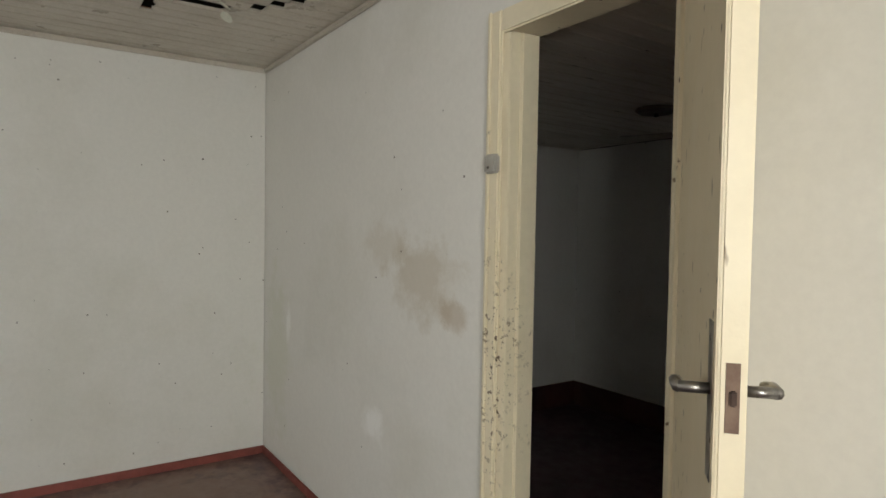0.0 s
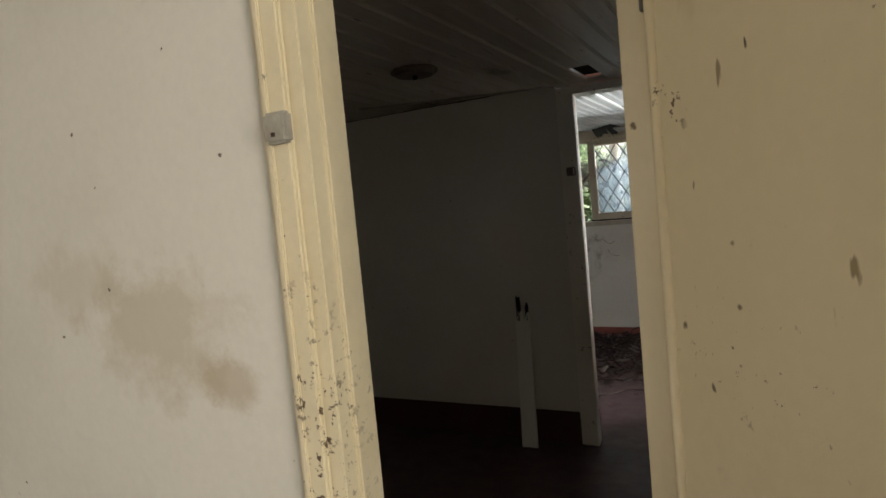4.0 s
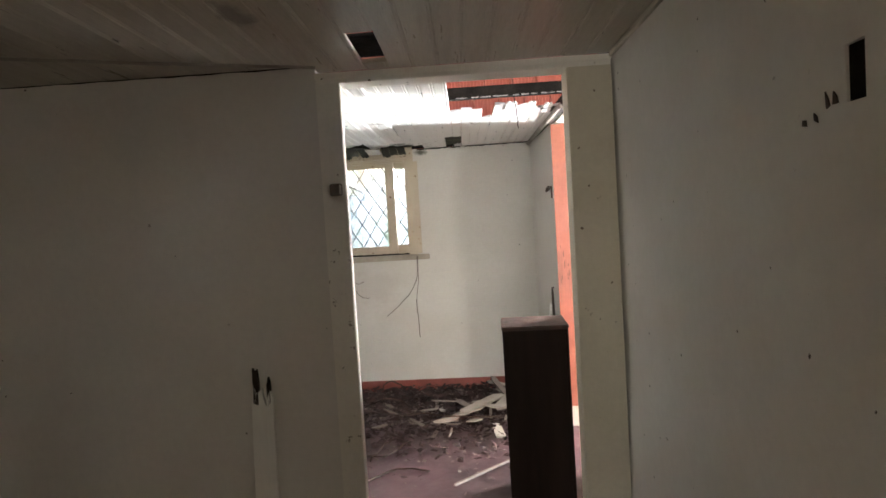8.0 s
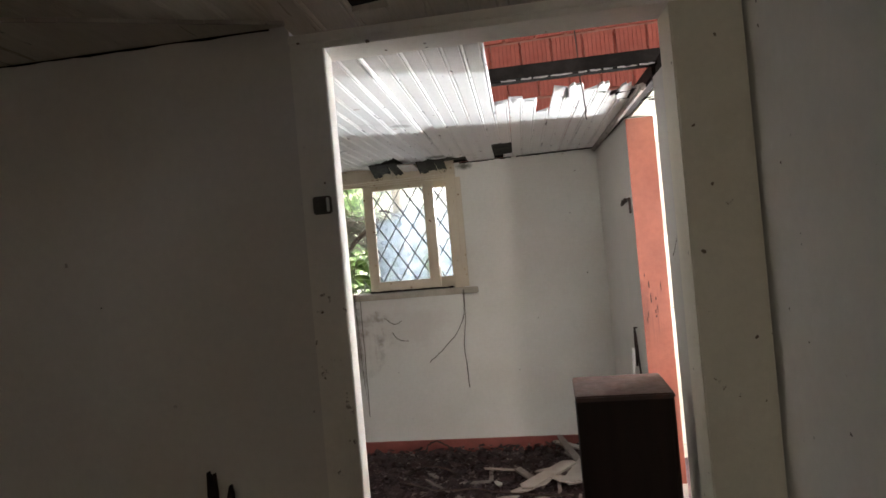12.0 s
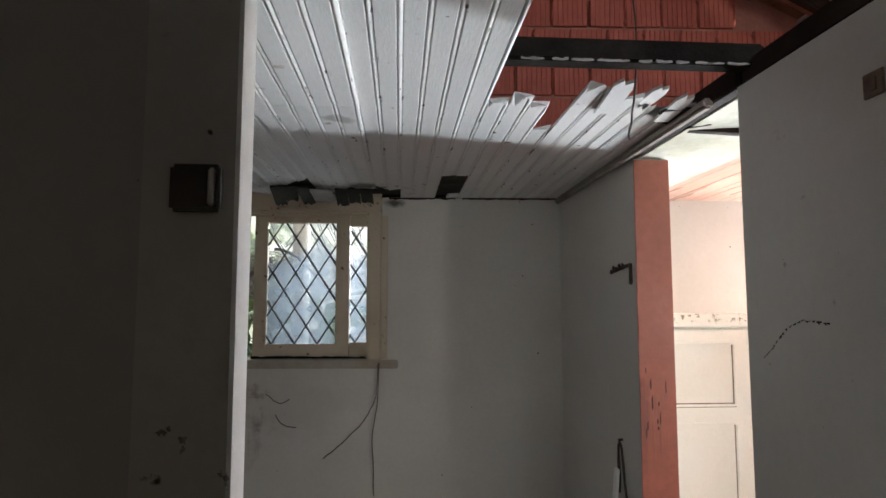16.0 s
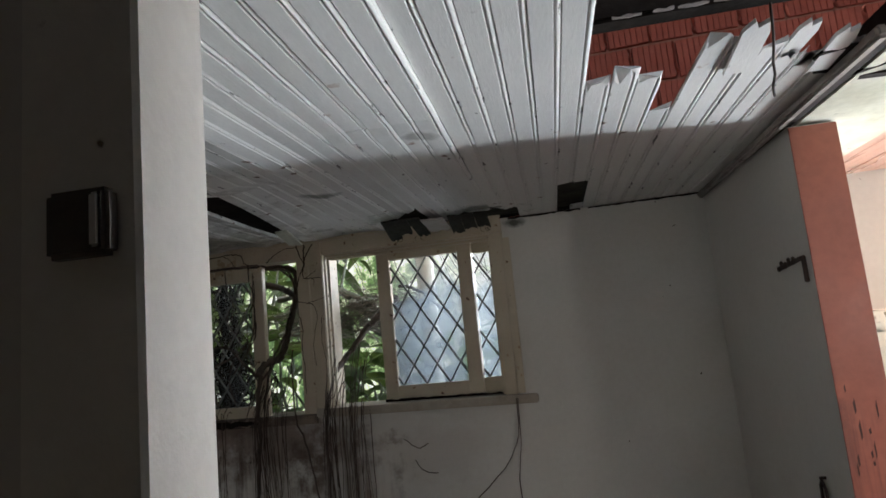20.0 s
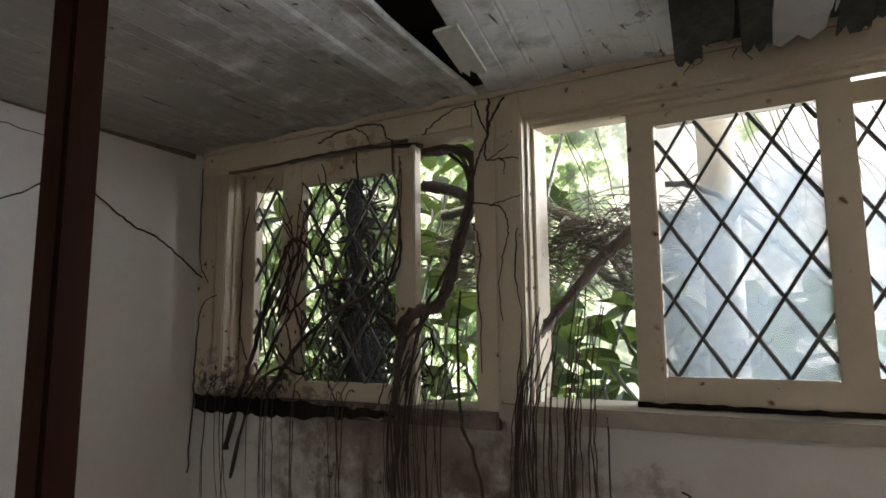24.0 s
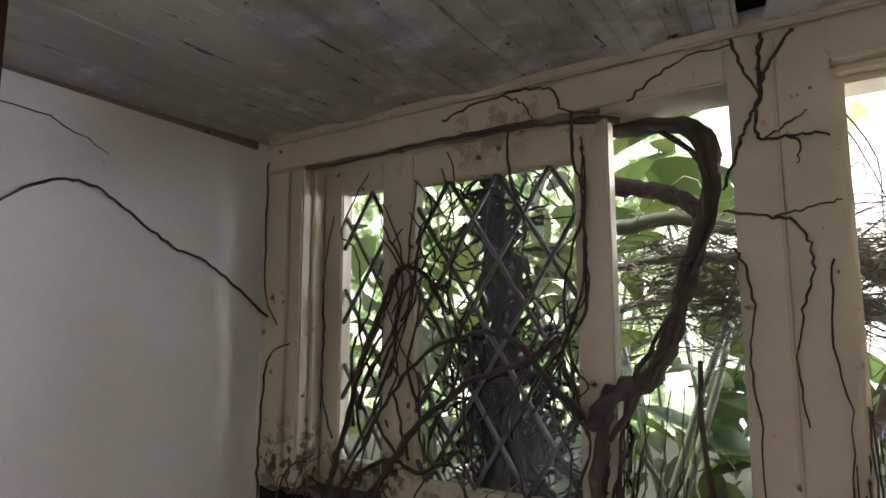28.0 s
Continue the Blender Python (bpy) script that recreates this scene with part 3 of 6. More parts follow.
# South opening is made for the added fill lamp, out of view.
wall("wall_start_south", [(-3.48, -1.9, -1.32, -1.2, 0, CEIL1), (-0.9, 3.4, -1.32, -1.2, 0, CEIL1), (-1.9, -0.9, -1.32, -1.2, 0, 1.0), (-1.9, -0.9, -1.32, -1.2, 2.0, CEIL1)], M_WALL, "plain white plaster wall")
wall("wall_start_east", [(3.28, 3.4, -1.2, W1A - 0.003, 0, CEIL1)], M_WALL, "plain white plaster wall")
wall("wall_dark_west", [(XL2 - 0.14, XL2, W1B, W2A - 0.003, 0, CEIL + 0.06)], M_WALL_OLD, "dim white plaster wall of the dark room")
SY0, SY1, SZ0, SZ1 = 3.68, 3.73, 1.645, 1.74   # broken socket hole
wall("wall_dark_east", [(XM, 0.21, W1B, SY0, 0, CEIL), (XM, 0.21, SY1, W2B - 0.004, 0, CEIL), (XM, 0.208, SY0, SY1, 0, SZ0), (XM, 0.208, SY0, SY1, SZ1, CEIL), (XM + 0.06, 0.2, SY0, SY1, SZ0, SZ1)],
     M_WALL_OLD, "dim white plaster wall with a broken socket hole")
wall("wall_dark_north", [(-3.6, -1.19, W2A, W2B, 0, CEIL + 0.06), (-1.19, XM - 0.002, W2A + 0.01, W2B, 2.128, CEIL)], M_WALL_OLD, "dim white plaster wall beside a wide doorway")
wall("wall_ruined_west", [(XL - 0.14, XL, W2B, YO + 0.16, 0, CEIL + 0.05)], M_WALL_OLD, "pale plaster wall with a dry vine across it")
wall("wall_ruined_east", [(XR, XRO, W2B, GAP0, 0, 2.115)], M_WALL_RUIN, "pale plaster wall with cracks beside an open doorway")
wall("wall_ruined_corner", [(0, XRO - 0.03, GAP1 + 0.008, YW + 0.02, 0, 2.115)], M_WALL_RUIN, "pale plaster wall between doorway and windows").matrix_basis = Matrix.Translation((0.001, YW, 0)) @ pose(0, 0, 0, 0, 0, 1.4) @ Matrix.Translation((0, -YW, 0))
# Opening at x 1.5 to 2.4 is out of view, cut for a lamp.
skewed(wall("wall_windows", [(XL - 0.14, -3.456, YW, YO, 0, 2.2), (-1.02, 1.5, YW, YO, 0, CEIL), (2.4, 3.5, YW, YO, 0, CEIL), (1.5, 2.4, YW, YO, 0, 1.0), (1.5, 2.4, YW, YO, 1.9, CEIL),
                       (-3.456, -2.134, YW, YO, 0, 1.138), (-2.134, -1.02, YW, YO, 0, 1.168), (-3.456, -1.02, YW + 0.02, YO, 2.141, 2.2)],
     M_WALL3, "stained pale plaster wall under diamond-lattice windows"))
# Unseen slits at y 7.48 and x 2.2 are cut for added lamps.
wall("wall_side_room", [(3.28, 3.4, W1B, 7.48, 0, CEIL), (3.28, 3.4, 7.72, YW, 0, CEIL), (3.28, 3.4, 7.48, 7.72, 0, 0.08), (3.28, 3.4, 7.48, 7.72, 0.84, CEIL),
                        (0.21, 2.2, 3.0, 3.12, 0, CEIL), (2.66, 3.28, 3.0, 3.12, 0, CEIL), (2.2, 2.66, 3.0, 3.12, 0, 1.15), (2.2, 2.66, 3.0, 3.12, 2.0, CEIL)],
     M_WALL, "bright white plaster wall of the side room")


def ceiling(name, x0, x1, y0, y1, z, material, label, cuts=None, sag=None, width=0.1, bead=True, rows_at=(), warp=None, torn=None):
    """Boards along y, each with a round bead between two grooves along one edge."""
    bm = bmesh.new()
    n = round((x1 - x0) / width)
    w = (x1 - x0) / n
    rnd = random.Random(name)
    for i in range(n):
        a, b = x0 + i * w, x0 + (i + 1) * w
        c = (a + b) / 2
        if bead is True or (bead and bead(c)):
            prof = [(a, 0.016), (a, 0.003), (a + 0.003, 0.0), (b - 0.016, 0.0), (b - 0.0135, 0.003), (b - 0.0105, 0.0), (b - 0.0075, -0.001), (b - 0.0045, 0.0), (b, 0.003), (b, 0.016)]
        else:
            prof = [(a, 0.016), (a, 0.003), (a + 0.002, 0.0), (b - 0.002, 0.0), (b, 0.003), (b, 0.016)]
        if torn and c > torn:
            g = rnd.uniform(0.001, 0.005)
            prof = [(a + g, 0.012)] + [(a + g + (b - 0.018 - a - g) * k / 7, 0.0) for k in range(8)] + prof[4:]
        for s, e, jag in (cuts(c, rnd) if cuts else [(y0, y1, 0)]):
            off = rnd.uniform(-0.0012, 0.0012)
            rows = []
            last = e(c) if callable(e) else e
            mids = [q for q in rows_at if s + 0.05 < q < last - 0.05]
            teeth = [rnd.uniform(-jag, jag) for _ in prof] if jag else [0] * len(prof)
            for q in [s] + mids + [None]:
                row = []
                for k, (x, h) in enumerate(prof):
                    y = (e(x) if callable(e) else e) if q is None else q
                    if q is s:
                        y += teeth[k]
                    row.append(bm.verts.new((warp(x, y, c) if warp else x, y, z + h + off + (sag(x, y, c) if sag else 0))))
                rows.append(row)
            for lo, hi in zip(rows, rows[1:]):
                for k in range(len(prof) - 1):
                    bm.faces.new((lo[k], hi[k], hi[k + 1], lo[k + 1]))
                bm.faces.new((lo[0], lo[-1], hi[-1], hi[0]))
            bm.faces.new(rows[0])
            bm.faces.new(rows[-1][::-1])
    bmesh.ops.recalc_face_normals(bm, faces=bm.faces)
    return tagged(part(name, bm, material), label, "ceiling", kind="structure")


STEP = -1.0483                 # boards beyond this have dropped a little
TORN = ((-0.63, 6.38), (-0.53, 6.33), (-0.47, 6.42), (-0.44, 6.68), (-0.41, 6.62), (-0.385, 6.22), (-0.33, 6.27), (-0.26, 6.25), (-0.2, 6.36), (-0.14, 6.40), (0.0, 6.36))


def along(table, x):
    """Straight lines between the pairs of a table."""
    for (a, p), (b, q) in zip(table, table[1:]):
        if x <= b:
            return p + (q - p) * max(0.0, (x - a) / (b - a))
    return table[-1][1]


def ruined_cuts(x, r):
    end = lambda v: wall_y(v) + 0.01
    if -2.6 < x < -2.44:
        return [(7.1 + (-2.44 - x) * 0.3, end, 0.02)]
    if -1.56 < x < -1.39:
        return [(W2B, lambda v: 7.62 - (v + 1.4) * 0.8 + 0.05 * math.sin(70 * v), 0)]
    if -1.345 < x < STEP:
        return [(W2B, 6.385 + r.uniform(-0.008, 0.008), 0), (6.3865, (lambda v: 8.02 + 0.03 * math.sin(40 * v)) if x < -1.25 else (lambda v: 7.86 + 0.06 * math.sin(60 * v)), 0)]
    if STEP <= x < -0.93:
        return [(W2B, lambda v: 7.68 + (0.13 if v > -0.985 else 0.0) + 0.035 * math.sin(90 * v), 0)]
    if -0.745 < x < -0.64:
        return [(W2B, lambda v: 7.45 - (v + 0.74) * 0.5, 0)]
    if x > -0.64:
        if -0.65 < x < -0.595:
            return [(along(TORN, x), lambda v: 7.42, 0.03), (7.96, end, 0)]
        return [(along(TORN, x) + r.uniform(-0.03, 0.03), end, 0.05)]
    return [(W2B, end, 0)]


def dropped(x, y, c):
    if c > STEP:
        return 0.0
    drop = 0.005 if c > -1.345 and y > 6.388 else 0.0
    lift = 0.045 * max(0.0, min(1.0, (y - 7.0) / 1.1))
    ripple = 0.010 * math.sin(17 * x + 0.6) * max(0.0, min(1.0, (-1.45 - x) * 5))
    return -0.014 - drop + lift - 0.010 * math.sin(3.1 * (y - 5.4)) * min(1, (STEP - x) * 2) + ripple


SPLIT = -2.0238                # the long crack between two boards
CRACK_L = ((5.3, 0.0), (6.3, 0.03), (6.6, 0.055), (7.1, 0.12), (7.5, 0.15), (8.1, 0.16))
CRACK_R = ((5.3, 0.0), (6.3, 0.03), (6.55, -0.03), (6.80, -0.04), (6.84, 0.07), (7.05, 0.05), (7.5, -0.02), (7.8, -0.075), (8.1, -0.125))


def cracked(x, y, c):
    """Sideways shift of the boards on both sides of the crack."""
    if y < 6.1 or c > -1.5 or c < -2.43:
        return x
    if c < SPLIT:
        return x - along(CRACK_L, y) * max(0.0, 1 - (SPLIT - x) / 0.4)
    return x + along(CRACK_R, y) * max(0.0, 1 - (x - SPLIT) / 0.4)


def start_cuts(x, r):
    if -2.47 < x < -2.29:
        return [(-1.2, 1.9 + r.uniform(-0.06, 0.06), 0), (2.12 + r.uniform(-0.04, 0.04), W1A, 0.04)]
    if -2.29 < x < -1.98:
        g = 2.24 + (x + 2.25) * 0.6
        return [(-1.2, g, 0), (g + 0.05 + r.uniform(0, 0.03), W1A, 0.02)]
    if -2.6 < x < -2.47:
        return [(-1.2, 1.4 + r.uniform(-0.05, 0.03), 0), (1.5, 1.80, 0.02), (1.86, W1A, 0.02)]
    return [(-1.2, W1A, 0)]


def dark_cuts(x, r):
    if -0.97 < x < -0.84:
        return [(W1B, 4.74, 0), (5.1 + r.uniform(-0.03, 0.03), W2A, 0.02)]
    if x < -1.13:
        return [(W1B, lambda v: 5.122 - (-1.147 - v) * 0.46, 0)]
    return [(W1B, W2A, 0)]


ceiling("ceiling_start_room", XL1, 3.28, -1.2, W1A, CEIL1, M_BOARD_DIM, "yellowed board ceiling with torn black gaps", cuts=start_cuts)
ceiling("ceiling_dark_room", XL2, XM, W1B, W2A, CEIL, M_CEIL2, "grimy board ceiling with dark holes and a sooty ring", cuts=dark_cuts, rows_at=[4.0, 4.3, 4.6, 4.9],
        sag=lambda x, y, c: -0.02 * max(0, min(1, (-1.2 - x))) * max(0, (y - 4.0)))
tagged(part("ceiling_soffit", bx(XL2, -1.13, 4.0, W2A - 0.002, CEIL + 0.03, CEIL + 0.05), M_CEIL2), "grey panel bared behind sagging boards", "ceiling", kind="structure")
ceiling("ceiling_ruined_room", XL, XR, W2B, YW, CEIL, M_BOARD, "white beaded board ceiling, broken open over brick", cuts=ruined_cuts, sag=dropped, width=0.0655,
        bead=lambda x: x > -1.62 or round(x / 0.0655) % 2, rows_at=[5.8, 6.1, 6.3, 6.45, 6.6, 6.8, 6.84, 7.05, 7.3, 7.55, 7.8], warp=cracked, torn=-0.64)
ceiling("ceiling_side_room", XRO + 0.28, 3.28, 3.12, YW + 0.01, 2.125, M_PINK, "varnished pinkish board ceiling", width=0.06, bead=False)
tagged(part("ceiling_side_edge", bx(0.056, XRO + 0.275, GAP0, YW, 2.118, 2.135), M_CARD), "peeling greenish-white edge panel of the side room ceiling", "ceiling", kind="structure")


# ---- attic and roof ----
def roof_z(x):
    return 4.27 - 0.488 * abs(x + 0.6)


gable = tagged(part("wall_gable", prism([(-3.6, 2.11), (3.4, 2.11), (3.4, roof_z(3.4)), (-0.6, roof_z(-0.6)), (-3.6, roof_z(-3.6))], 0.15), M_MORTAR),
               "raw red hollow-brick gable above the broken ceiling", "wall", kind="structure")
gable.matrix_basis = SKEW @ Matrix.Translation((0, YW + 0.045, 0))


def timber(name, solid, m, label, pose_m=None):
    t = thing(name, label, "beam")
    part("timber", bx(*solid, bev=0.008), m, t)
    if pose_m:
        t.matrix_world = pose_m
    return t


joist = timber("ceiling_joist", (-1.2, 0.05, 6.07, 6.13, 2.155, 2.218), M_CHAR, "blackened timber joist across the ceiling hole")
rnd = random.Random(12)
x = -0.61
while x < -0.03:
    n = rnd.randint(5, 11)
    xs = [x + 0.0085 * k for k in range(n)]
    thick = [0.0005 + 0.0035 * math.sin(math.pi * (k + 0.5) / n) * rnd.uniform(0.4, 1.0) for k in range(n)]
    part("plaster_crust", prism([(q, 2.157 + rnd.uniform(0, 0.004)) for q in xs] + [(q, 2.1565 - d) for q, d in zip(xs[::-1], thick[::-1])], -0.005), M_SCRAP, joist, "pale ragged plaster crust").location = (0, 6.07, 0)
    x = xs[-1] + rnd.uniform(0.004, 0.035)
timber("wall_plate", (0.01, 0.16, W2B, GAP0, 2.118, 2.185), M_BEAM, "blackened timber plate lying on the wall top")
timber("wall_plate", (0.0, 0.05, GAP0, 8.04, 2.118, 2.185), M_BEAM, "narrow blackened timber plate over the doorway")
timber("ceiling_batten", (-0.032, -0.001, 6.25, 7.98, 2.098, 2.13), M_SCRAP, "weathered grey batten along the wall top")
# Dark boards and a strip added so the ceiling holes look unlit inside.
timber("attic_board", (-2.35, -0.66, 6.2, 8.25, CEIL + 0.07, CEIL + 0.09), M_BEAM, "added black backing above the ceiling holes")
skewed(timber("wall_plate", (-1.72, -0.5, YW + 0.0, YW + 0.04, CEIL + 0.005, CEIL + 0.075), M_CHAR, "added black strip hiding the brick above the windows"))
timber("attic_board", (-1.68, -0.58, 7.32, 8.12, CEIL + 0.018, CEIL + 0.04), M_MOULD, "added mouldy dark board behind the rotten ceiling holes")
tagged(part("wall_lintel", bx(-2.66, -2.38, W2B, 7.3, CEIL + 0.012, CEIL + 0.07), M_BRICK), "pinkish brick bared above the dark edge strip", "wall", kind="structure")
# More added black sheets, shading the holes of the first two rooms.
timber("attic_board", (-2.8, -1.5, 1.2, 2.6, CEIL1 + 0.07, CEIL1 + 0.09), M_CHAR, "added black backing above the ceiling holes")
timber("attic_board", (-1.05, -0.75, 4.93, 5.2, CEIL + 0.04, CEIL + 0.06), M_CHAR, "added black backing above the dark room hole")
timber("splintered_board", (0, 0.62, 0, 0.05, 0, 0.03), M_BEAM, "blackened splintered board hanging over the opening", pose(0.0, 6.55, 2.125, 0, 6, -12))
RAFT = math.degrees(math.atan(0.488))
for y in (5.0, 5.9, 6.9, 7.7):
    timber("rafter", (0, 4.6, -0.03, 0.03, -0.1, -0.02), M_BEAM, "dark timber rafter under the tiles", pose(-0.6, y, 4.27 - 0.02, 0, RAFT, 0))
    timber("rafter", (-3.6, 0, -0.03, 0.03, -0.1, -0.02), M_BEAM, "dark timber rafter under the tiles", pose(-0.6, y, 4.27 - 0.02, 0, -RAFT, 0))
for d in [0.3 + 0.34 * i for i in range(12)]:
    x, z = -0.6 + d * math.cos(math.radians(RAFT)), 4.27 - d * math.sin(math.radians(RAFT))
    timber("roof_batten", (-0.02, 0.02, 4.4, 8.0, -0.03, 0.0), M_SCRAP, "pale roof batten under the tiles", pose(x, 0, z, 0, RAFT, 0))
slab = bmesh.new()
box(slab, -3.7, 0, -1.4, 8.4, 0.02, 0.04, m=pose(-0.6, 0, 4.27, 0, -RAFT, 0))
roof = tagged(part("roof", slab, M_TILE), "old clay tile roof with gaps that let in daylight", "roof", kind="structure")
tile = bmesh.new()
for s in range(6):
    a0, a1 = math.pi * s / 6, math.pi * (s + 1) / 6
    q = [(0.2, -0.085 * math.cos(a0), 0.06 * math.sin(a0)), (0.2, -0.085 * math.cos(a1), 0.06 * math.sin(a1)), (-0.2, -0.1 * math.cos(a1), 0.075 * math.sin(a1)), (-0.2, -0.1 * math.cos(a0), 0.075 * math.sin(a0))]
    tile.faces.new([tile.verts.new(p) for p in q])
bmesh.ops.remove_doubles(tile, verts=tile.verts, dist=0.001)
bmesh.ops.solidify(tile, geom=tile.faces[:], thickness=0.012)
first = None
rnd = random.Random(5)
for j in range(12):
    for k in range(48):
        y = -1.2 + k * 0.2
        if rnd.random() < (0.09 if y > 6.7 and 1 < j < 7 else 0.015):
            continue
        m = pose(-0.6, y, 4.27, 0, RAFT, 0) @ pose(0.2 + j * 0.36, 0, 0.015, 0, 2.5, rnd.uniform(-2, 2)) @ (Matrix.Diagonal((1, 1, -1, 1)) if k % 2 else Matrix())
        # Nearer tiles are left out, unseen, so more sky lights the gable.
        if y > 6.35 and j < 7:
            if first is None:
                first = part("roof_tile", tile, M_TILE, roof)
                first.matrix_basis = m
            else:
                twin(first, roof, m)
part("tile_field", bx(0, 4.4, -1.4, 1.6, 0.02, 0.04, m=pose(-0.6, 0, 4.27, 0, RAFT, 0)), M_TILE, roof)
part("tile_field", bx(2.6, 4.4, 4.55, 8.4, 0.02, 0.04, m=pose(-0.6, 0, 4.27, 0, RAFT, 0)), M_TILE, roof)

# ---- garden ----
tagged(part("ground", bx(-400, 400, 8.22, 400, -0.5, -0.2), M_EARTH), "overgrown garden ground", "ground", kind="structure")
# Backdrop panel glows by its own emission.
tagged(part("backdrop", bx(-40, 30, 18.0, 18.2, -2, 16), M_FAR), "glowing panel drawn as an over-bright sunlit garden", "backdrop", kind="structure")


# ---- start room ----
def skirting(x0, x1, y0, y1, h, m=None):
    return tagged(part("baseboard", bx(x0, x1, y0, y1, 0, h, bev=0.004), m or M_REDPAINT), "dark red painted skirting with scuffs", "skirting", kind="structure")


skirting(XL1 + 0.012, -1.02, W1A - 0.012, W1A, 0.05)
skirting(XL1, XL1 + 0.012, -1.2, W1A, 0.05)
for q in ((XL1, XL1 + 0.022, -1.2, W1A - 0.001), (XL1 + 0.022, 3.28, W1A - 0.022, W1A - 0.001)):
    tagged(part("trim", bx(*q, CEIL1 - 0.03, CEIL1 - 0.001, bev=0.006), M_BOARD_DIM), "yellowed cornice strip of the first room", "trim", kind="structure")
skirting(XL2 + 0.012, -1.195, W2A - 0.012, W2A, 0.2, M_MAROON)
skirting(XL2, XL2 + 0.012, W1B, W2A, 0.2, M_MAROON)
skirting(XM - 0.012, XM, W1B, W2A - 0.02, 0.2, M_MAROON)
skewed(skirting(XL + 0.03, XR - 0.012, YW - 0.012, YW, 0.1))
skirting(XR - 0.012, XR, GAP1 + 0.02, YW, 0.1)
skirting(XL, XL + 0.012, W2B, YW + 0.14, 0.1)

f1 = thing("door_1", "cream painted door frame with chipped worn paint", "door frame", kind="structure")
for side, x0, x1, bead_x in ((-1, -1.0, -0.915, -0.94), (1, -0.325, -0.24, -0.30)):
    part("jamb", bx(x0, x1, W1A - 0.006, W1B + 0.004, 0, 2.105, bev=0.003), M_CREAM, f1)
    part("stop", bx(min(bead_x, bead_x - side * 0.035), max(bead_x, bead_x - side * 0.035), W1A + 0.035, W1B - 0.002, 0, 2.102, bev=0.004), M_CREAM, f1)
part("casing", bx(-1.015, -0.945, W1A - 0.024, W1A - 0.006, 0, 2.17, bev=0.006), M_CREAM, f1)
part("casing", bx(-1.0, -0.985, W1A - 0.032, W1A - 0.024, 0, 2.17, bev=0.003), M_CREAM, f1)
part("casing", bx(-0.3, -0.225, W1A - 0.024, W1A - 0.006, 0, 2.17, bev=0.006), M_CREAM, f1)
part("casing", bx(-0.945, -0.3, W1A - 0.022, W1A - 0.006, 2.095, 2.17, bev=0.006), M_CREAM, f1)
part("lintel", bx(-0.915, -0.325, W1A - 0.005, W1B + 0.003, 2.1, 2.16), M_CREAM, f1)
plate = part("strike_box", bx(-0.988, -0.932, W1A - 0.05, W1A - 0.024, 1.655, 1.715, bev=0.006), M_PLASTIC, f1, "grey metal latch box")
part("screw", bx(-0.966, -0.958, W1A - 0.053, W1A - 0.05, 1.668, 1.676), M_RUST, plate)

leaf = thing("panel_door", "cream panelled wooden door standing wide open, scuffed", "door")
LW, LT = 0.64, 0.035
part("leaf_board", bx(0, LW, -LT, 0, 0.015, 2.085, bev=0.003), M_LEAFPAINT, leaf)
bead = bmesh.new()
tube(bead, [(0.014, -LT, 0.015), (0.014, -LT, 2.085)], 0.009, sides=10)
part("moulding", bead, M_LEAFPAINT, leaf, "half-round bead beside the hinges")
part("door_panel", bx(0.41, LW - 0.004, -LT - 0.003, -LT + 0.002, 0.03, 2.07, bev=0.002), M_LEAFPAINT, leaf)
for y, s in ((-LT, -1), (0, 1)):
    esc = part("escutcheon", bx(LW - 0.065, LW - 0.025, min(y, y + s * 0.004), max(y, y + s * 0.004), 1.14, 1.36, bev=0.002), M_METAL, leaf, "tarnished steel plate")
    h = bmesh.new()
    tube(h, [(LW - 0.045, y + s * 0.004, 1.265), (LW - 0.045, y + s * 0.044, 1.265)], 0.008, sides=8)
    tube(h, [(LW - 0.045, y + s * 0.044, 1.265), (LW - 0.08, y + s * 0.046, 1.265), (LW - 0.105, y + s * 0.04, 1.26)], 0.009, 0.007, sides=8)
    part("handle", h, M_METAL, leaf, "tarnished steel lever handle")
part("lock_face", bx(LW, LW + 0.002, -LT + 0.009, -0.009, 1.22, 1.31), M_SOCKET, leaf)
part("latch", bx(LW, LW + 0.008, -LT + 0.013, -0.013, 1.255, 1.275, bev=0.002), M_RUST, leaf)
for z in (0.3, 1.75):
    part("hinge", bx(-0.006, 0.006, -LT - 0.006, -LT + 0.004, z, z + 0.09, bev=0.002), M_METAL, leaf)
leaf.matrix_world = pose(-0.285, 2.6, 0, 0, 0, -50.3) @ Matrix.Translation((0, LT, 0))

# ---- dark room ----
plank = thing("broken_plank", "pale broken plank with charred splintered tip, leaning on the wall", "plank")
pl = part("plank", prism([(0, 0), (0.098, 0), (0.094, 0.80), (0.083, 0.83), (0.072, 0.80), (0.066, 0.76), (0.055, 0.80), (0.05, 0.84), (0.03, 0.82), (0.012, 0.86), (0.004, 0.78)], 0.018), M_PLANK, plank)
part("charred_tip", prism([(0.012, 0.78), (0.034, 0.77), (0.036, 0.86), (0.03, 0.92), (0.02, 0.905), (0.012, 0.925)], 0.022), M_BEAM, plank, "charred splinter")
part("charred_tip", prism([(0.072, 0.76), (0.086, 0.78), (0.084, 0.86), (0.078, 0.885), (0.07, 0.85)], 0.022), M_BEAM, plank, "charred splinter")
plank.matrix_world = pose(-1.535, 5.10, 0, -6.5, 0, 0) @ pose(0, 0, 0, 0, -1.0, 0)

# Pale pieces draw the bright line where the sagging ceiling's crease catches light.
rim = thing("torn_boards", "pale strip drawn for light caught on the ceiling crease", "board")
rnd = random.Random(61)
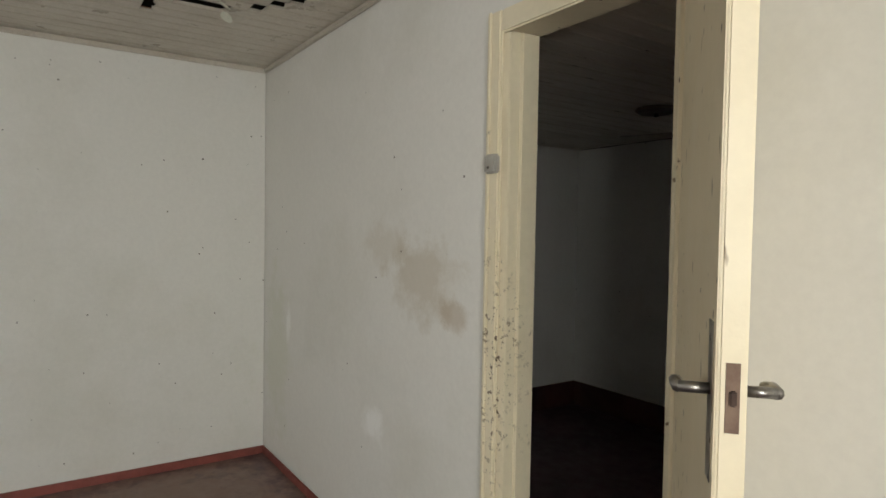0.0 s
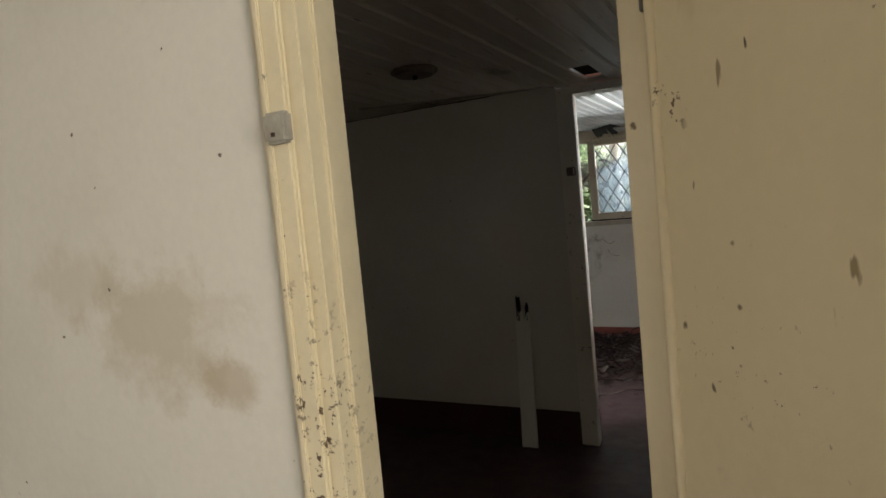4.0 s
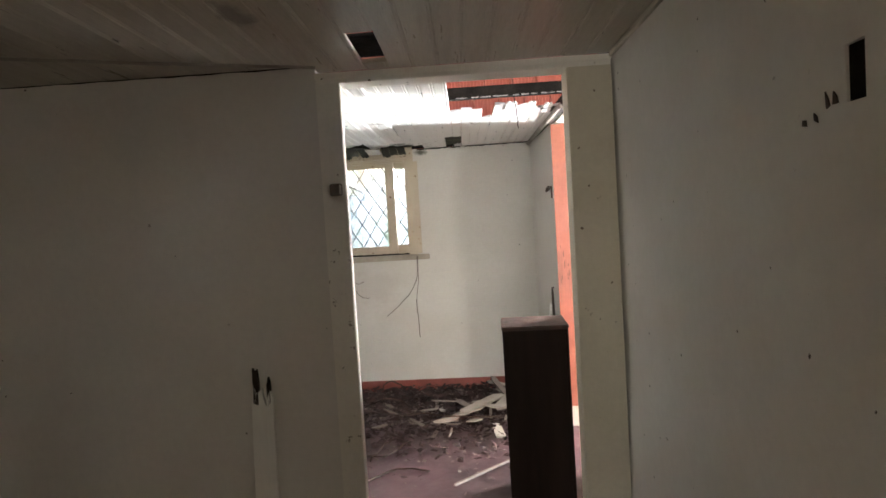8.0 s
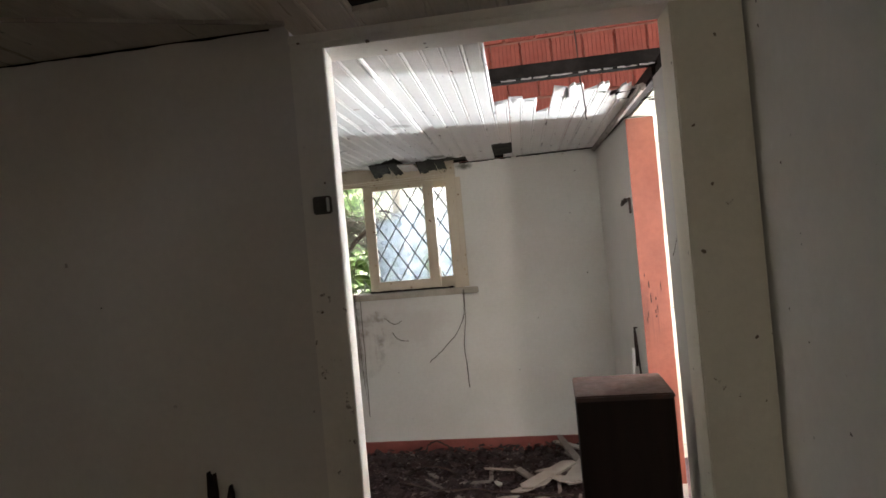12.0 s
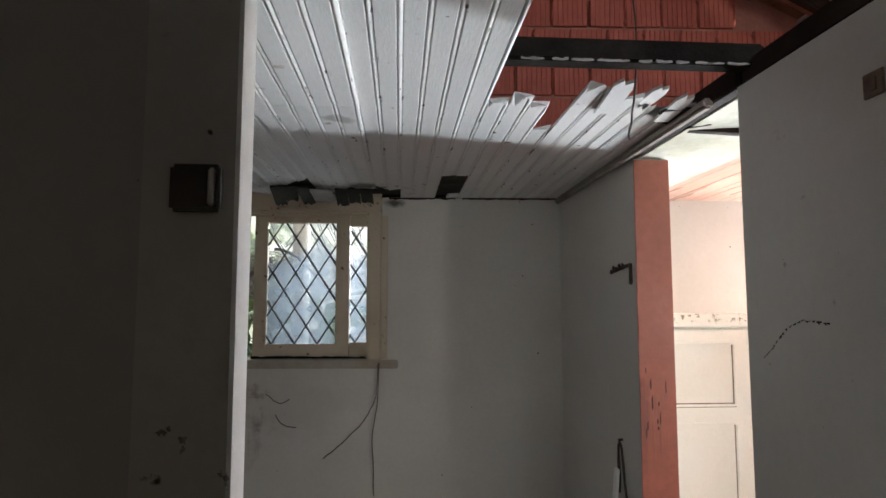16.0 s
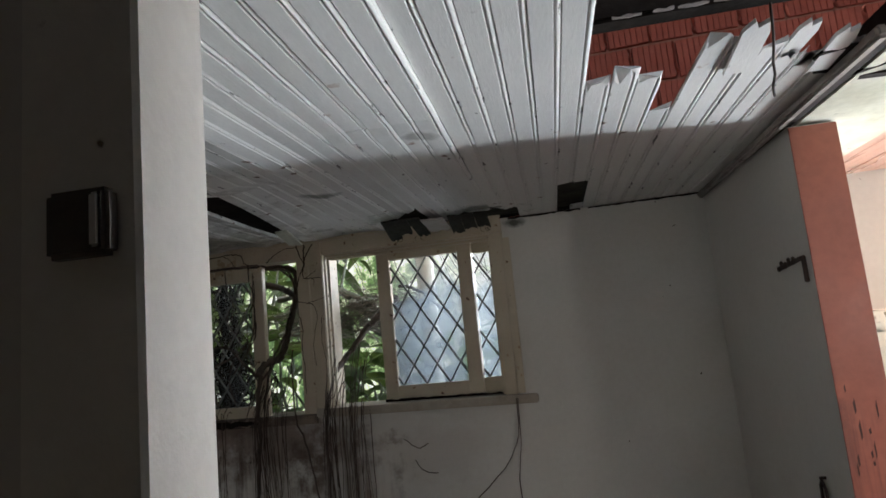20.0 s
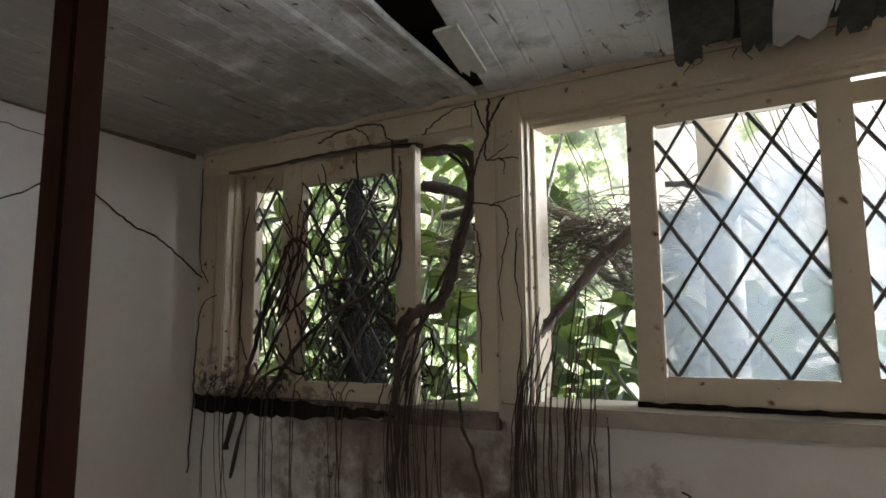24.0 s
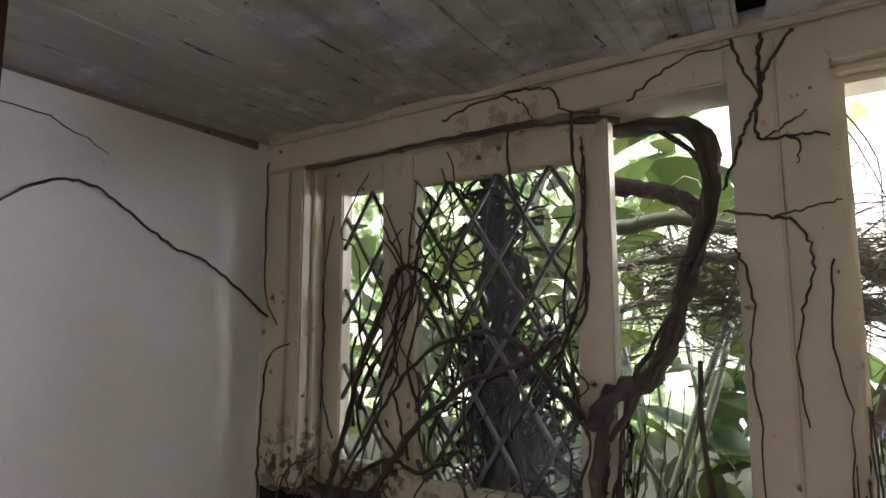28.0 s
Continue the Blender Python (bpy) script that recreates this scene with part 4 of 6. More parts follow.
for k in range(17):
    xa, xb = -1.16 - k * 0.06, -1.16 - (k + 1) * 0.06
    ya, yb = 5.122 - (-1.147 - xa) * 0.46, 5.122 - (-1.147 - xb) * 0.46
    part("edge_piece", prism([(xa, ya), (xb + 0.002, yb + 0.001), (xb + 0.002, yb + 0.006 + rnd.uniform(0, 0.004)), (xa, ya + 0.006 + rnd.uniform(0, 0.004))], 0.01, "z"), M_PALE, rim).location = (0, 0, CEIL - 0.012 - 0.02 * max(0, min(1, -1.2 - xa)) * max(0, ya - 4.0) + rnd.uniform(-0.001, 0.001))
split = thing("ceiling_split", "dark ragged crack between wall top and ceiling", "crack")
xs = [-3.08 + 0.047 * k for k in range(40)]
part("fissure", prism([(x, CEIL + 0.0295) for x in xs] + [(x, CEIL + 0.028 - abs(rnd.gauss(0, 0.003))) for x in xs[::-1]], -0.003), M_CHAR, split).location = (0, W2A, 0)
rose = thing("ceiling_rose", "sooty round lamp base with a pale rim on the ceiling", "lamp base")
disc = bmesh.new()
bmesh.ops.create_cone(disc, cap_ends=True, segments=28, radius1=0.085, radius2=0.1, depth=0.028)
part("base", disc, M_SWITCH, rose)
ring = bmesh.new()
tube(ring, [(0.1 * math.cos(a), 0.1 * math.sin(a), 0.004) for a in [2 * math.pi * k / 24 for k in range(25)]], 0.007, sides=6)
part("rim", ring, M_GRIME_SHADE, rose, "worn rim")
stub = bmesh.new()
tube(stub, [(0, 0, -0.012), (0.004, 0, -0.03)], 0.012, sides=8)
part("lamp_stub", stub, M_CHAR, rose)
rose.location = (-1.5, 4.12, CEIL - 0.016)

f2 = thing("door_2", "weathered white wooden frame of the wide doorway", "door frame", kind="structure")
part("jamb", prism([(-1.19, W2A - 0.008), (-1.094, W2A - 0.008), (-1.09, W2A - 0.004), (-1.1, W2B - 0.02), (-1.103, W2B - 0.006), (-1.109, W2B + 0.004), (-1.118, W2B + 0.01), (-1.19, W2B + 0.01)], 2.088, "z"), M_JAMB, f2)
part("jamb", bx(-0.154, XM - 0.006, W2A - 0.008, W2B + 0.01, 0, 2.088, bev=0.004), M_JAMB_TAN, f2, "tan chipped jamb, toned down for its dim side")
part("lintel", bx(-1.19, XM - 0.006, W2A - 0.006, W2B + 0.012, 2.088, 2.128, bev=0.003), M_JAMB, f2)
part("cornice", bx(-1.19, XM - 0.006, W2A - 0.02, W2A - 0.006, 2.105, 2.13, bev=0.003), M_JAMB, f2)
sw = part("switch_box", bx(-1.157, -1.105, W2A - 0.024, W2A - 0.008, 1.622, 1.672, bev=0.004), M_SWITCH, f2, "dark plastic switch box")
part("rocker", bx(-1.117, -1.108, W2A - 0.028, W2A - 0.024, 1.627, 1.667, bev=0.002), M_PLANK, sw, "pale rocker")

hole = thing("broken_socket", "broken socket hole with dark chipped plaster", "socket")
# Near-black block fills the hole and stands in for its inner shade.
part("back_box", bx(XM + 0.005, XM + 0.058, SY0 + 0.002, SY1 - 0.002, SZ0 + 0.002, SZ1 - 0.002), M_CHAR, hole)
rnd = random.Random(3)
for i in (0, 2, 5, 8):
    y, z = SY1 + 0.02 + i * 0.012, SZ0 + 0.01 - i * 0.005 + rnd.uniform(-0.012, 0.012)
    part("chip", prism([(y, z), (y + rnd.uniform(0.008, 0.02), z + rnd.uniform(-0.004, 0.006)), (y + 0.012, z + rnd.uniform(0.01, 0.03)), (y + 0.003, z + 0.012)], -0.003, "x"), M_RUST, hole).location = (XM, 0, 0)

# ---- ruined room ----
cab = thing("upright_cabinet", "dark upright wooden cabinet with a worn reddish top", "cabinet")
part("side_panel", bx(0, 0.016, -0.05, 0.27, 0.02, 0.915, bev=0.003), M_BOX, cab)
part("side_panel", bx(0.314, 0.33, -0.05, 0.27, 0.02, 0.915, bev=0.003), M_BOX, cab)
part("front_panel", bx(0.016, 0.314, -0.046, -0.03, 0.05, 0.915, bev=0.003), M_BOX, cab)
part("back_panel", bx(0.016, 0.314, 0.25, 0.266, 0.02, 0.915), M_BOX, cab)
part("plinth", bx(0.01, 0.32, -0.038, 0.26, 0, 0.05), M_BOX, cab)
part("top", bx(-0.004, 0.334, -0.054, 0.274, 0.915, 0.935, bev=0.005), M_BOXTOP, cab, "worn reddish-brown top edge")
cab.matrix_world = pose(-0.445, 5.80, 0, 0, 0, -3)

post = thing("dark_post", "dark brown wooden post beside a thin dark edge strip", "post")
part("shaft", bx(-2.502, -2.44, 6.98, 7.042, 0, 2.125, bev=0.006), M_DARK, post)
# Added strip draws the dark edge beside the brick gap; no beam there.
part("header", bx(-2.615, -2.598, W2B, 7.1, 2.116, 2.14, bev=0.003), M_DARK, post)

pil = thing("pilaster", "salmon painted end face of the wall, chipped", "wall facing", kind="structure")
part("facing", bx(0.026, 0.172, GAP1, GAP1 + 0.008, 0.14, 2.11, bev=0.002), M_ORANGE, pil)
part("plinth", bx(-0.002, 0.174, GAP1 - 0.002, GAP1 + 0.006, 0, 0.139), M_WALL, pil)

rnd = random.Random(9)
for i in range(10):
    x, z = rnd.uniform(0.04, 0.155), rnd.gauss(1.08, 0.12)
    w_, l_ = rnd.uniform(0.002, 0.006), rnd.uniform(0.015, 0.07)
    part("paint_chip", prism([(x, z), (x + w_, z + 0.2 * l_), (x + w_ * 0.8, z + l_), (x - w_ * 0.3, z + 0.7 * l_)], -0.0012), M_MAROON, pil, "dark vertical scratch").location = (0, GAP1, 0)

brk = thing("wall_bracket", "rusty black iron bracket on the wall", "bracket")
part("upright", bx(-0.012, 0, 6.976, 6.992, 1.604, 1.692, bev=0.003), M_RUST, brk)
arm = part("arm", bx(-0.014, -0.002, 0, 0.22, -0.008, 0.006, bev=0.003), M_RUST, brk)
arm.matrix_basis = pose(0, 6.99, 1.686, -5, 0, 0)
for i, y in enumerate((0.045, 0.085, 0.12, 0.155, 0.185)):
    part("tooth", bx(-0.022, -0.012, y, y + 0.012, -0.014, 0.014 - 0.002 * i, bev=0.003), M_RUST, brk).matrix_basis = pose(0, 6.99, 1.686, -5 + 4 * (i % 2), 0, 0)
brk.location = (0.024, 0, 0)

hook = thing("iron_hook", "dark bent iron hook hanging on the wall", "hook")
h = bmesh.new()
tube(h, [(-0.012, 7.055, 0.70), (-0.014, 7.075, 0.79), (-0.014, 7.09, 0.87), (-0.014, 7.105, 0.93), (-0.014, 7.125, 0.955), (-0.014, 7.14, 0.935), (-0.013, 7.145, 0.87), (-0.012, 7.14, 0.80), (-0.012, 7.15, 0.74)], 0.006, sides=6, lump=0.2, rnd=random.Random(4))
part("rod", h, M_RUST, hook)
part("nail", bx(-0.02, 0, 7.12, 7.128, 0.957, 0.965), M_RUST, hook)

hook.location = (0.02, 0, 0)

soc = thing("wall_socket", "bare rusty wall socket plate", "socket")
part("plate", bx(-0.006, 0, 5.63, 5.682, 1.926, 1.976, bev=0.002), M_SOCKET, soc)
part("core", bx(-0.009, -0.006, 5.646, 5.666, 1.938, 1.964), M_SOCKET, soc)

crack = thing("plaster_crack", "jagged dark crack in the plaster", "crack")
rnd = random.Random(11)
line = [(6.06, 1.39), (6.02, 1.42), (5.97, 1.465), (5.91, 1.487), (5.86, 1.486), (5.815, 1.483)]
for (a, b), (c, d) in zip(line, line[1:]):
    for k in range(4):
        t0, t1 = k / 4, (k + rnd.uniform(0.2, 0.8)) / 4
        y0, z0, y1, z1 = a + (c - a) * t0, b + (d - b) * t0, a + (c - a) * t1, b + (d - b) * t1
        w_ = rnd.uniform(0.001, 0.004)
        part("fissure", prism([(y0, z0), (y1, z1 + rnd.uniform(-0.004, 0.004)), (y1, z1 + w_), (y0, z0 + w_ * 0.6)], -0.002, "x"), M_BEAM, crack)

# windows of the ruined room
YP = 8.19


def lattice(sash, x0, x1, z0, z1, y):
    """Crossing lead bars, clipped to the pane."""
    px, pz = 0.132, 0.205
    k0 = x0 + 0.03
    for sgn in (1, -1):
        n = -12
        while n < 14:
            pts = []
            for z in (z0, z1):
                pts.append((k0 + n * px + sgn * (z - z0) * px / pz, z))
            (a, za), (b, zb) = pts
            t0, t1 = 0.0, 1.0
            dx = b - a
            lo, hi = sorted(((x0 - a) / dx, (x1 - a) / dx))
            t0, t1 = max(t0, lo), min(t1, hi)
            if t1 - t0 > 0.03:
                p, q = (a + dx * t0, za + (zb - za) * t0), (a + dx * t1, za + (zb - za) * t1)
                bar = bmesh.new()
                tube(bar, [(p[0], y - 0.007 - 0.003 * sgn, p[1]), (q[0], y - 0.007 - 0.003 * sgn, q[1])], 0.0064, sides=4)
                part("lattice_bar", bar, M_LEAD, sash)
            n += 1


def sash(win, x0, x1, z0, z1, st, rb, rt, glass, y=YP, panes=True):
    """A casement: stiles, rails, one lattice light."""
    s = thing("sash", "", "")
    s.parent = win
    for a, b, c, d in ((x0, x0 + st[0], z0, z1), (x1 - st[1], x1, z0, z1), (x0 + st[0], x1 - st[1], z0, z0 + rb), (x0 + st[0], x1 - st[1], z1 - rt, z1)):
        part("sash_rail", bx(a, b, y - 0.022, y + 0.022, c, d, bev=0.004), M_FRAME, s)
    a, b, c, d = x0 + st[0], x1 - st[1], z0 + rb, z1 - rt
    g = part("pane", bx(a, b, y - 0.002, y + 0.002, c, d), glass, s)
    g.visible_shadow = False
    lattice(s, a, b, c, d, y)
    return s


w1 = thing("window_1", "old wooden window with diamond lattice, choked with vines", "window", kind="structure")
w2 = thing("window_2", "old wooden window with diamond lattice, one light missing", "window", kind="structure")
for w_, pieces in ((w1, [(-3.455, -3.30, 1.19, 2.056), (-2.212, -2.134, 1.19, 2.14), (-3.455, -2.212, 2.058, 2.14)]),
                   (w2, [(-2.133, -2.053, 1.216, 2.14), (-1.095, -1.022, 1.216, 2.06), (-2.053, -1.022, 2.062, 2.14)])):
    for x0, x1, z0, z1 in pieces:
        part("window_frame", bx(x0, x1, YW - 0.006, YW + 0.13 if w_ is w1 else YO - 0.002, z0, z1, bev=0.005), M_FRAME, w_)
for w_, x0, x1, y0, y1, z0, z1 in ((w1, -3.366, -3.345, YW - 0.017, YW - 0.006, 1.19, 2.05), (w1, -3.30, -3.288, YW + 0.03, YW + 0.07, 1.19, 2.056),
                                   (w2, -2.053, -2.044, YW + 0.022, YW + 0.07, 1.216, 2.06), (w2, -2.044, -2.033, YW + 0.05, YW + 0.09, 1.216, 2.05), (w2, -1.11, -1.095, YW + 0.06, YW + 0.1, 1.216, 2.05),
                                   (w2, -2.044, -1.095, YW + 0.022, YW + 0.07, 2.05, 2.061), (w2, -2.033, -1.11, YW + 0.05, YW + 0.085, 2.036, 2.05)):
    part("stop_bead", bx(x0, x1, y0, y1, z0, z1, bev=0.003), M_FRAME, w_)
part("architrave", bx(-1.021, -0.985, YW - 0.012, YW, 1.22, 2.03, bev=0.003), M_FRAME, w2)
part("window_sill", bx(-3.40, -2.134, YW - 0.03, YO, 1.139, 1.189, bev=0.006), M_SILL, w1, "mould-blackened wooden sill")
part("window_sill", bx(-2.133, -0.923, YW - 0.03, YO, 1.169, 1.215, bev=0.006), M_SILL2, w2)
rnd = random.Random(77)
xs = [-3.40 + 0.025 * i for i in range(38)]
part("rot", prism([(x, 1.193 + rnd.uniform(-0.012, 0.004) - max(0, (x + 2.85)) * 0.06) for x in xs] + [(x, 1.132 + rnd.uniform(-0.008, 0.006) + max(0, (x + 2.85)) * 0.08) for x in xs[::-1]], -0.006), M_CHAR, w1, "black rotten strip on the sill").location = (0, YW - 0.031, 0)
xs = [-3.29 + 0.03 * i for i in range(29)]
part("rot", prism([(x, 2.06 + rnd.uniform(-0.002, 0.003)) for x in xs] + [(x, 2.05 + rnd.uniform(-0.004, 0.002)) for x in xs[::-1]], -0.006), M_SILL, w1, "brown rotten gap above the casement").location = (0, YW - 0.006, -0.004)
xs = [-1.765 + 0.03 * i for i in range(25)]
part("rot", prism([(x, 1.226 + rnd.uniform(-0.004, 0.005)) for x in xs] + [(x, 1.214 + rnd.uniform(-0.002, 0.003)) for x in xs[::-1]], -0.012), M_CHAR, w2, "black rot under the casement").location = (0, YW + 0.085, 0)
sash(w1, -3.298, -3.03, 1.19, 2.052, (0.07, 0.055), 0.07, 0.066, M_GLASS_GREEN, YW + 0.10)
sash(w1, -3.042, -2.449, 1.174, 2.052, (0.097, 0.076), 0.076, 0.084, M_GLASS_GREEN, YW + 0.052)
sash(w2, -1.765, -1.215, 1.222, 2.056, (0.075, 0.077), 0.075, 0.058, M_GLASS, YW + 0.112)
sash(w2, -1.262, -1.096, 1.218, 2.046, (0.047, 0.004), 0.085, 0.06, M_GLASS, YW + 0.158)
skewed(w1), skewed(w2)
split = thing("ceiling_split", "dark ragged crack between wall top and ceiling", "crack")
for x0, x1 in ((-0.98, -0.6), (-0.56, -0.02)):
    n = 22
    xs = [x0 + (x1 - x0) * k / n for k in range(n + 1)]
    part("fissure", prism([(x, 2.134) for x in xs] + [(x, 2.129 - rnd.uniform(0.0, 0.007)) for x in xs[::-1]], -0.004), M_CHAR, split).matrix_basis = SKEW @ pose(0, YW, 0)
skewed(tagged(part("trim", bx(XL + 0.03, -1.02, YW - 0.024, YW - 0.007, 2.137, 2.16, bev=0.004), M_FRAME), "grimy white cornice strip above the windows", "trim", kind="structure"))
# Added strip that stops attic light leaking in along the ceiling.
tagged(part("trim", bx(XM - 0.018, XM - 0.0005, W1B + 0.005, W2A - 0.022, CEIL - 0.02, CEIL - 0.001, bev=0.003), M_CEIL2), "added strip closing the gap along the dark room ceiling", "trim", kind="structure")
tagged(part("trim", bx(XL, XL + 0.012, 7.2, YW + 0.12, 2.124, 2.15, bev=0.004), M_SILL), "mould-stained white cornice strip", "trim", kind="structure")

# side room cupboard
cup = thing("cream_cupboard", "cream painted panelled cupboard with a scuffed top board", "cupboard")
part("carcass", bx(0.24, 1.9, 7.72, 7.99, 0.0, 1.405, bev=0.004), M_CUPBOARD, cup)
part("top_board", bx(0.22, 1.92, 7.69, 7.995, 1.405, 1.475, bev=0.006), M_CUPBOARD, cup)
for x0, x1 in ((0.26, 0.97), (0.98, 1.69)):
    d = part("cupboard_door", bx(x0, x1, 7.7, 7.719, 0.05, 1.39, bev=0.003), M_CUPBOARD, cup)
    for z0, z1 in ((0.1, 0.915), (0.995, 1.325)):
        a, b = x0 + 0.09, x1 - 0.125
        for q in ((a, b, z0, z0 + 0.012), (a, b, z1 - 0.012, z1), (a, a + 0.012, z0 + 0.012, z1 - 0.012), (b - 0.012, b, z0 + 0.012, z1 - 0.012)):
            part("moulding", bx(q[0], q[1], 7.686, 7.7, q[2], q[3], bev=0.004), M_CUPBOARD, d)
        # Dark strips paint in the moulding's shadow at the bottom and right.
        for q in ((a + 0.012, b - 0.012, z0 + 0.012, z0 + 0.018), (b - 0.017, b - 0.012, z0 + 0.018, z1 - 0.012), (a, b, z0 - 0.005, z0)):
            part("dirt_line", bx(q[0], q[1], 7.6985, 7.7, q[2], q[3]), M_GRIME_SHADE, d, "painted shadow line along the moulding")
slat = thing("white_slat", "short white painted slat leaning on the wall", "slat")
part("slat", bx(0, 0.012, 0, 0.04, 0, 0.85, bev=0.003), M_PLANK, slat)
slat.matrix_world = pose(-0.09, 7.1, 0.0, 0, 5, 0)


# ---- vines, roots, wires ----
def vine(name, label, stems, material, seed, at_wall=True):
    """One plant of several stems; each stem: places, radius at start and end, wobble."""
    t = thing(name, label, "vine")
    rnd = random.Random(seed)
    for pts, r0, r1, wob in stems:
        bm = bmesh.new()
        tube(bm, bend(pts, 6, wob, rnd), r0, r1, sides=6 if r0 > 0.008 else 4, lump=0.15, rnd=rnd)
        part("stem", bm, material, t)
    return skewed(t) if at_wall else t


rnd = random.Random(21)
# thick liana in the gap beside the mullion
vine("liana", "thick bent woody vine growing in through the window gap", [
    ([(-2.53, 8.13, 2.03), (-2.45, 8.12, 2.045), (-2.32, 8.11, 2.03), (-2.262, 8.1, 1.97), (-2.275, 8.1, 1.85), (-2.3, 8.1, 1.77), (-2.326, 8.1, 1.69), (-2.35, 8.1, 1.61), (-2.373, 8.1, 1.55), (-2.41, 8.09, 1.5), (-2.46, 8.03, 1.48), (-2.475, 7.98, 1.42)], 0.017, 0.023, 0.003),
    ([(-2.43, 8.1, 2.04), (-2.3, 8.08, 2.0), (-2.27, 8.08, 1.85), (-2.32, 8.075, 1.72), (-2.34, 8.075, 1.6), (-2.4, 8.07, 1.5), (-2.45, 7.98, 1.4)], 0.009, 0.007, 0.004),
    ([(-2.36, 8.1, 2.02), (-2.25, 8.08, 1.9), (-2.29, 8.08, 1.76), (-2.37, 8.08, 1.6), (-2.43, 8.05, 1.48), (-2.44, 7.96, 1.24)], 0.007, 0.005, 0.004),
    ([(-2.54, 8.25, 1.96), (-2.44, 8.22, 1.93), (-2.34, 8.16, 1.89), (-2.29, 8.12, 1.84)], 0.022, 0.018, 0.003),
    ([(-2.46, 8.0, 1.46), (-2.47, 7.96, 1.3), (-2.46, 7.945, 1.1), (-2.49, 7.95, 0.8), (-2.52, 7.965, 0.2)], 0.014, 0.007, 0.006),
    ([(-2.3, 8.06, 1.55), (-2.26, 7.97, 1.2), (-2.2, 7.96, 1.05), (-2.14, 7.965, 0.74), (-2.06, 7.97, 0.3)], 0.006, 0.004, 0.005),
    ([(-2.43, 8.05, 2.045), (-2.6, 7.985, 2.05), (-2.8, 7.985, 2.055), (-3.0, 7.985, 2.05), (-3.2, 7.985, 2.045)], 0.008, 0.003, 0.003)], M_BARK, 1)
vine("liana", "thick grey woody vine slanting behind the missing light", [
    ([(-1.72, 8.3, 1.8), (-1.78, 8.24, 1.73), (-1.87, 8.2, 1.65), (-1.94, 8.17, 1.56), (-2.01, 8.13, 1.47), (-2.05, 8.06, 1.39)], 0.024, 0.016, 0.004),
    ([(-2.05, 8.06, 1.39), (-2.06, 7.97, 1.22), (-2.07, 7.95, 0.9), (-2.05, 7.96, 0.1)], 0.008, 0.005, 0.005)], M_BARK, 2)
# climbing tangle over the lattice of the first window
st = []
for i in range(24):
    x = rnd.uniform(-3.25, -2.55)
    z = rnd.uniform(1.18, 1.5)
    y = 8.02 if x > -3.05 else 8.06
    pts = [(x, y + rnd.uniform(-0.01, 0.006), z)]
    for k in range(5):
        x += rnd.uniform(-0.08, 0.11)
        z += rnd.uniform(0.05, 0.16)
        pts.append((max(-3.27, min(-2.5, x)), (8.018 if x > -3.05 else 8.06) + rnd.uniform(-0.01, 0.006), min(z, 2.03)))
    st.append((pts, rnd.uniform(0.0025, 0.0055), 0.002, 0.003))
trunk = [([(-2.75 + rnd.uniform(-0.08, 0.1), 8.13, 1.14), (-2.77 + rnd.uniform(-0.06, 0.07), 8.13, 1.5), (-2.775 + rnd.uniform(-0.05, 0.05), 8.13, 1.8), (-2.765 + rnd.uniform(-0.04, 0.045), 8.13, 2.04)], rnd.uniform(0.008, 0.016), 0.006, 0.022) for _ in range(11)]
for i in range(230):
    low = i % 2
    x, z = rnd.gauss(-2.73 if low else -2.77, 0.11 if low else 0.065), (rnd.uniform(1.15, 1.55) if low else rnd.uniform(1.2, 2.02))
    pts = [(x, 8.14, z)]
    for k in range(4):
        x += rnd.uniform(-0.09, 0.09)
        z += rnd.uniform(-0.09, 0.09)
        pts.append((max(-3.0, min(-2.47, x)), 8.14 + rnd.uniform(-0.02, 0.05), min(max(z, 1.14), 2.04)))
    trunk.append((pts, rnd.uniform(0.002, 0.007), 0.002, 0.004))
st += [([(-3.22, 7.96, 1.0), (-3.18, 7.985, 1.2), (-3.14, 8.0, 1.34), (-3.08, 8.0, 1.53), (-3.01, 8.0, 1.68), (-2.97, 8.0, 1.75), (-2.92, 8.0, 1.755), (-2.88, 8.005, 1.72), (-2.83, 8.01, 1.64)], 0.010, 0.005, 0.004),
       ([(-3.04, 7.98, 1.2), (-2.94, 8.0, 1.35), (-2.83, 8.005, 1.45), (-2.73, 8.01, 1.51), (-2.63, 8.01, 1.54), (-2.55, 8.0, 1.59)], 0.009, 0.006, 0.005),
       ([(-2.51, 8.0, 1.43), (-2.61, 8.01, 1.53), (-2.67, 8.01, 1.59), (-2.75, 8.01, 1.60), (-2.88, 8.01, 1.56), (-2.99, 8.0, 1.45), (-3.08, 8.0, 1.32), (-3.15, 7.98, 1.2)], 0.008, 0.005, 0.005),
       ([(-2.51, 7.985, 2.06), (-2.51, 8.0, 1.95), (-2.49, 8.0, 1.88), (-2.51, 8.0, 1.80), (-2.54, 8.0, 1.68), (-2.53, 8.0, 1.54), (-2.5, 8.0, 1.4)], 0.004, 0.0025, 0.004),
       ([(-2.66, 7.985, 2.04), (-2.66, 8.01, 1.92), (-2.63, 8.01, 1.83), (-2.65, 8.01, 1.73)], 0.004, 0.002, 0.004),
       ([(-2.68, 8.0, 1.9), (-2.74, 8.01, 1.93), (-2.82, 8.01, 1.88), (-2.86, 8.01, 1.8)], 0.004, 0.002, 0.004),
       ([(-3.2, 7.97, 0.9), (-3.12, 7.98, 1.2), (-3.0, 8.0, 1.3), (-2.9, 8.01, 1.28), (-2.8, 8.01, 1.34)], 0.007, 0.004, 0.005)]
vine("climbing_vine", "dark leafless vine tangled over the lattice window", st, M_TWIG, 3)
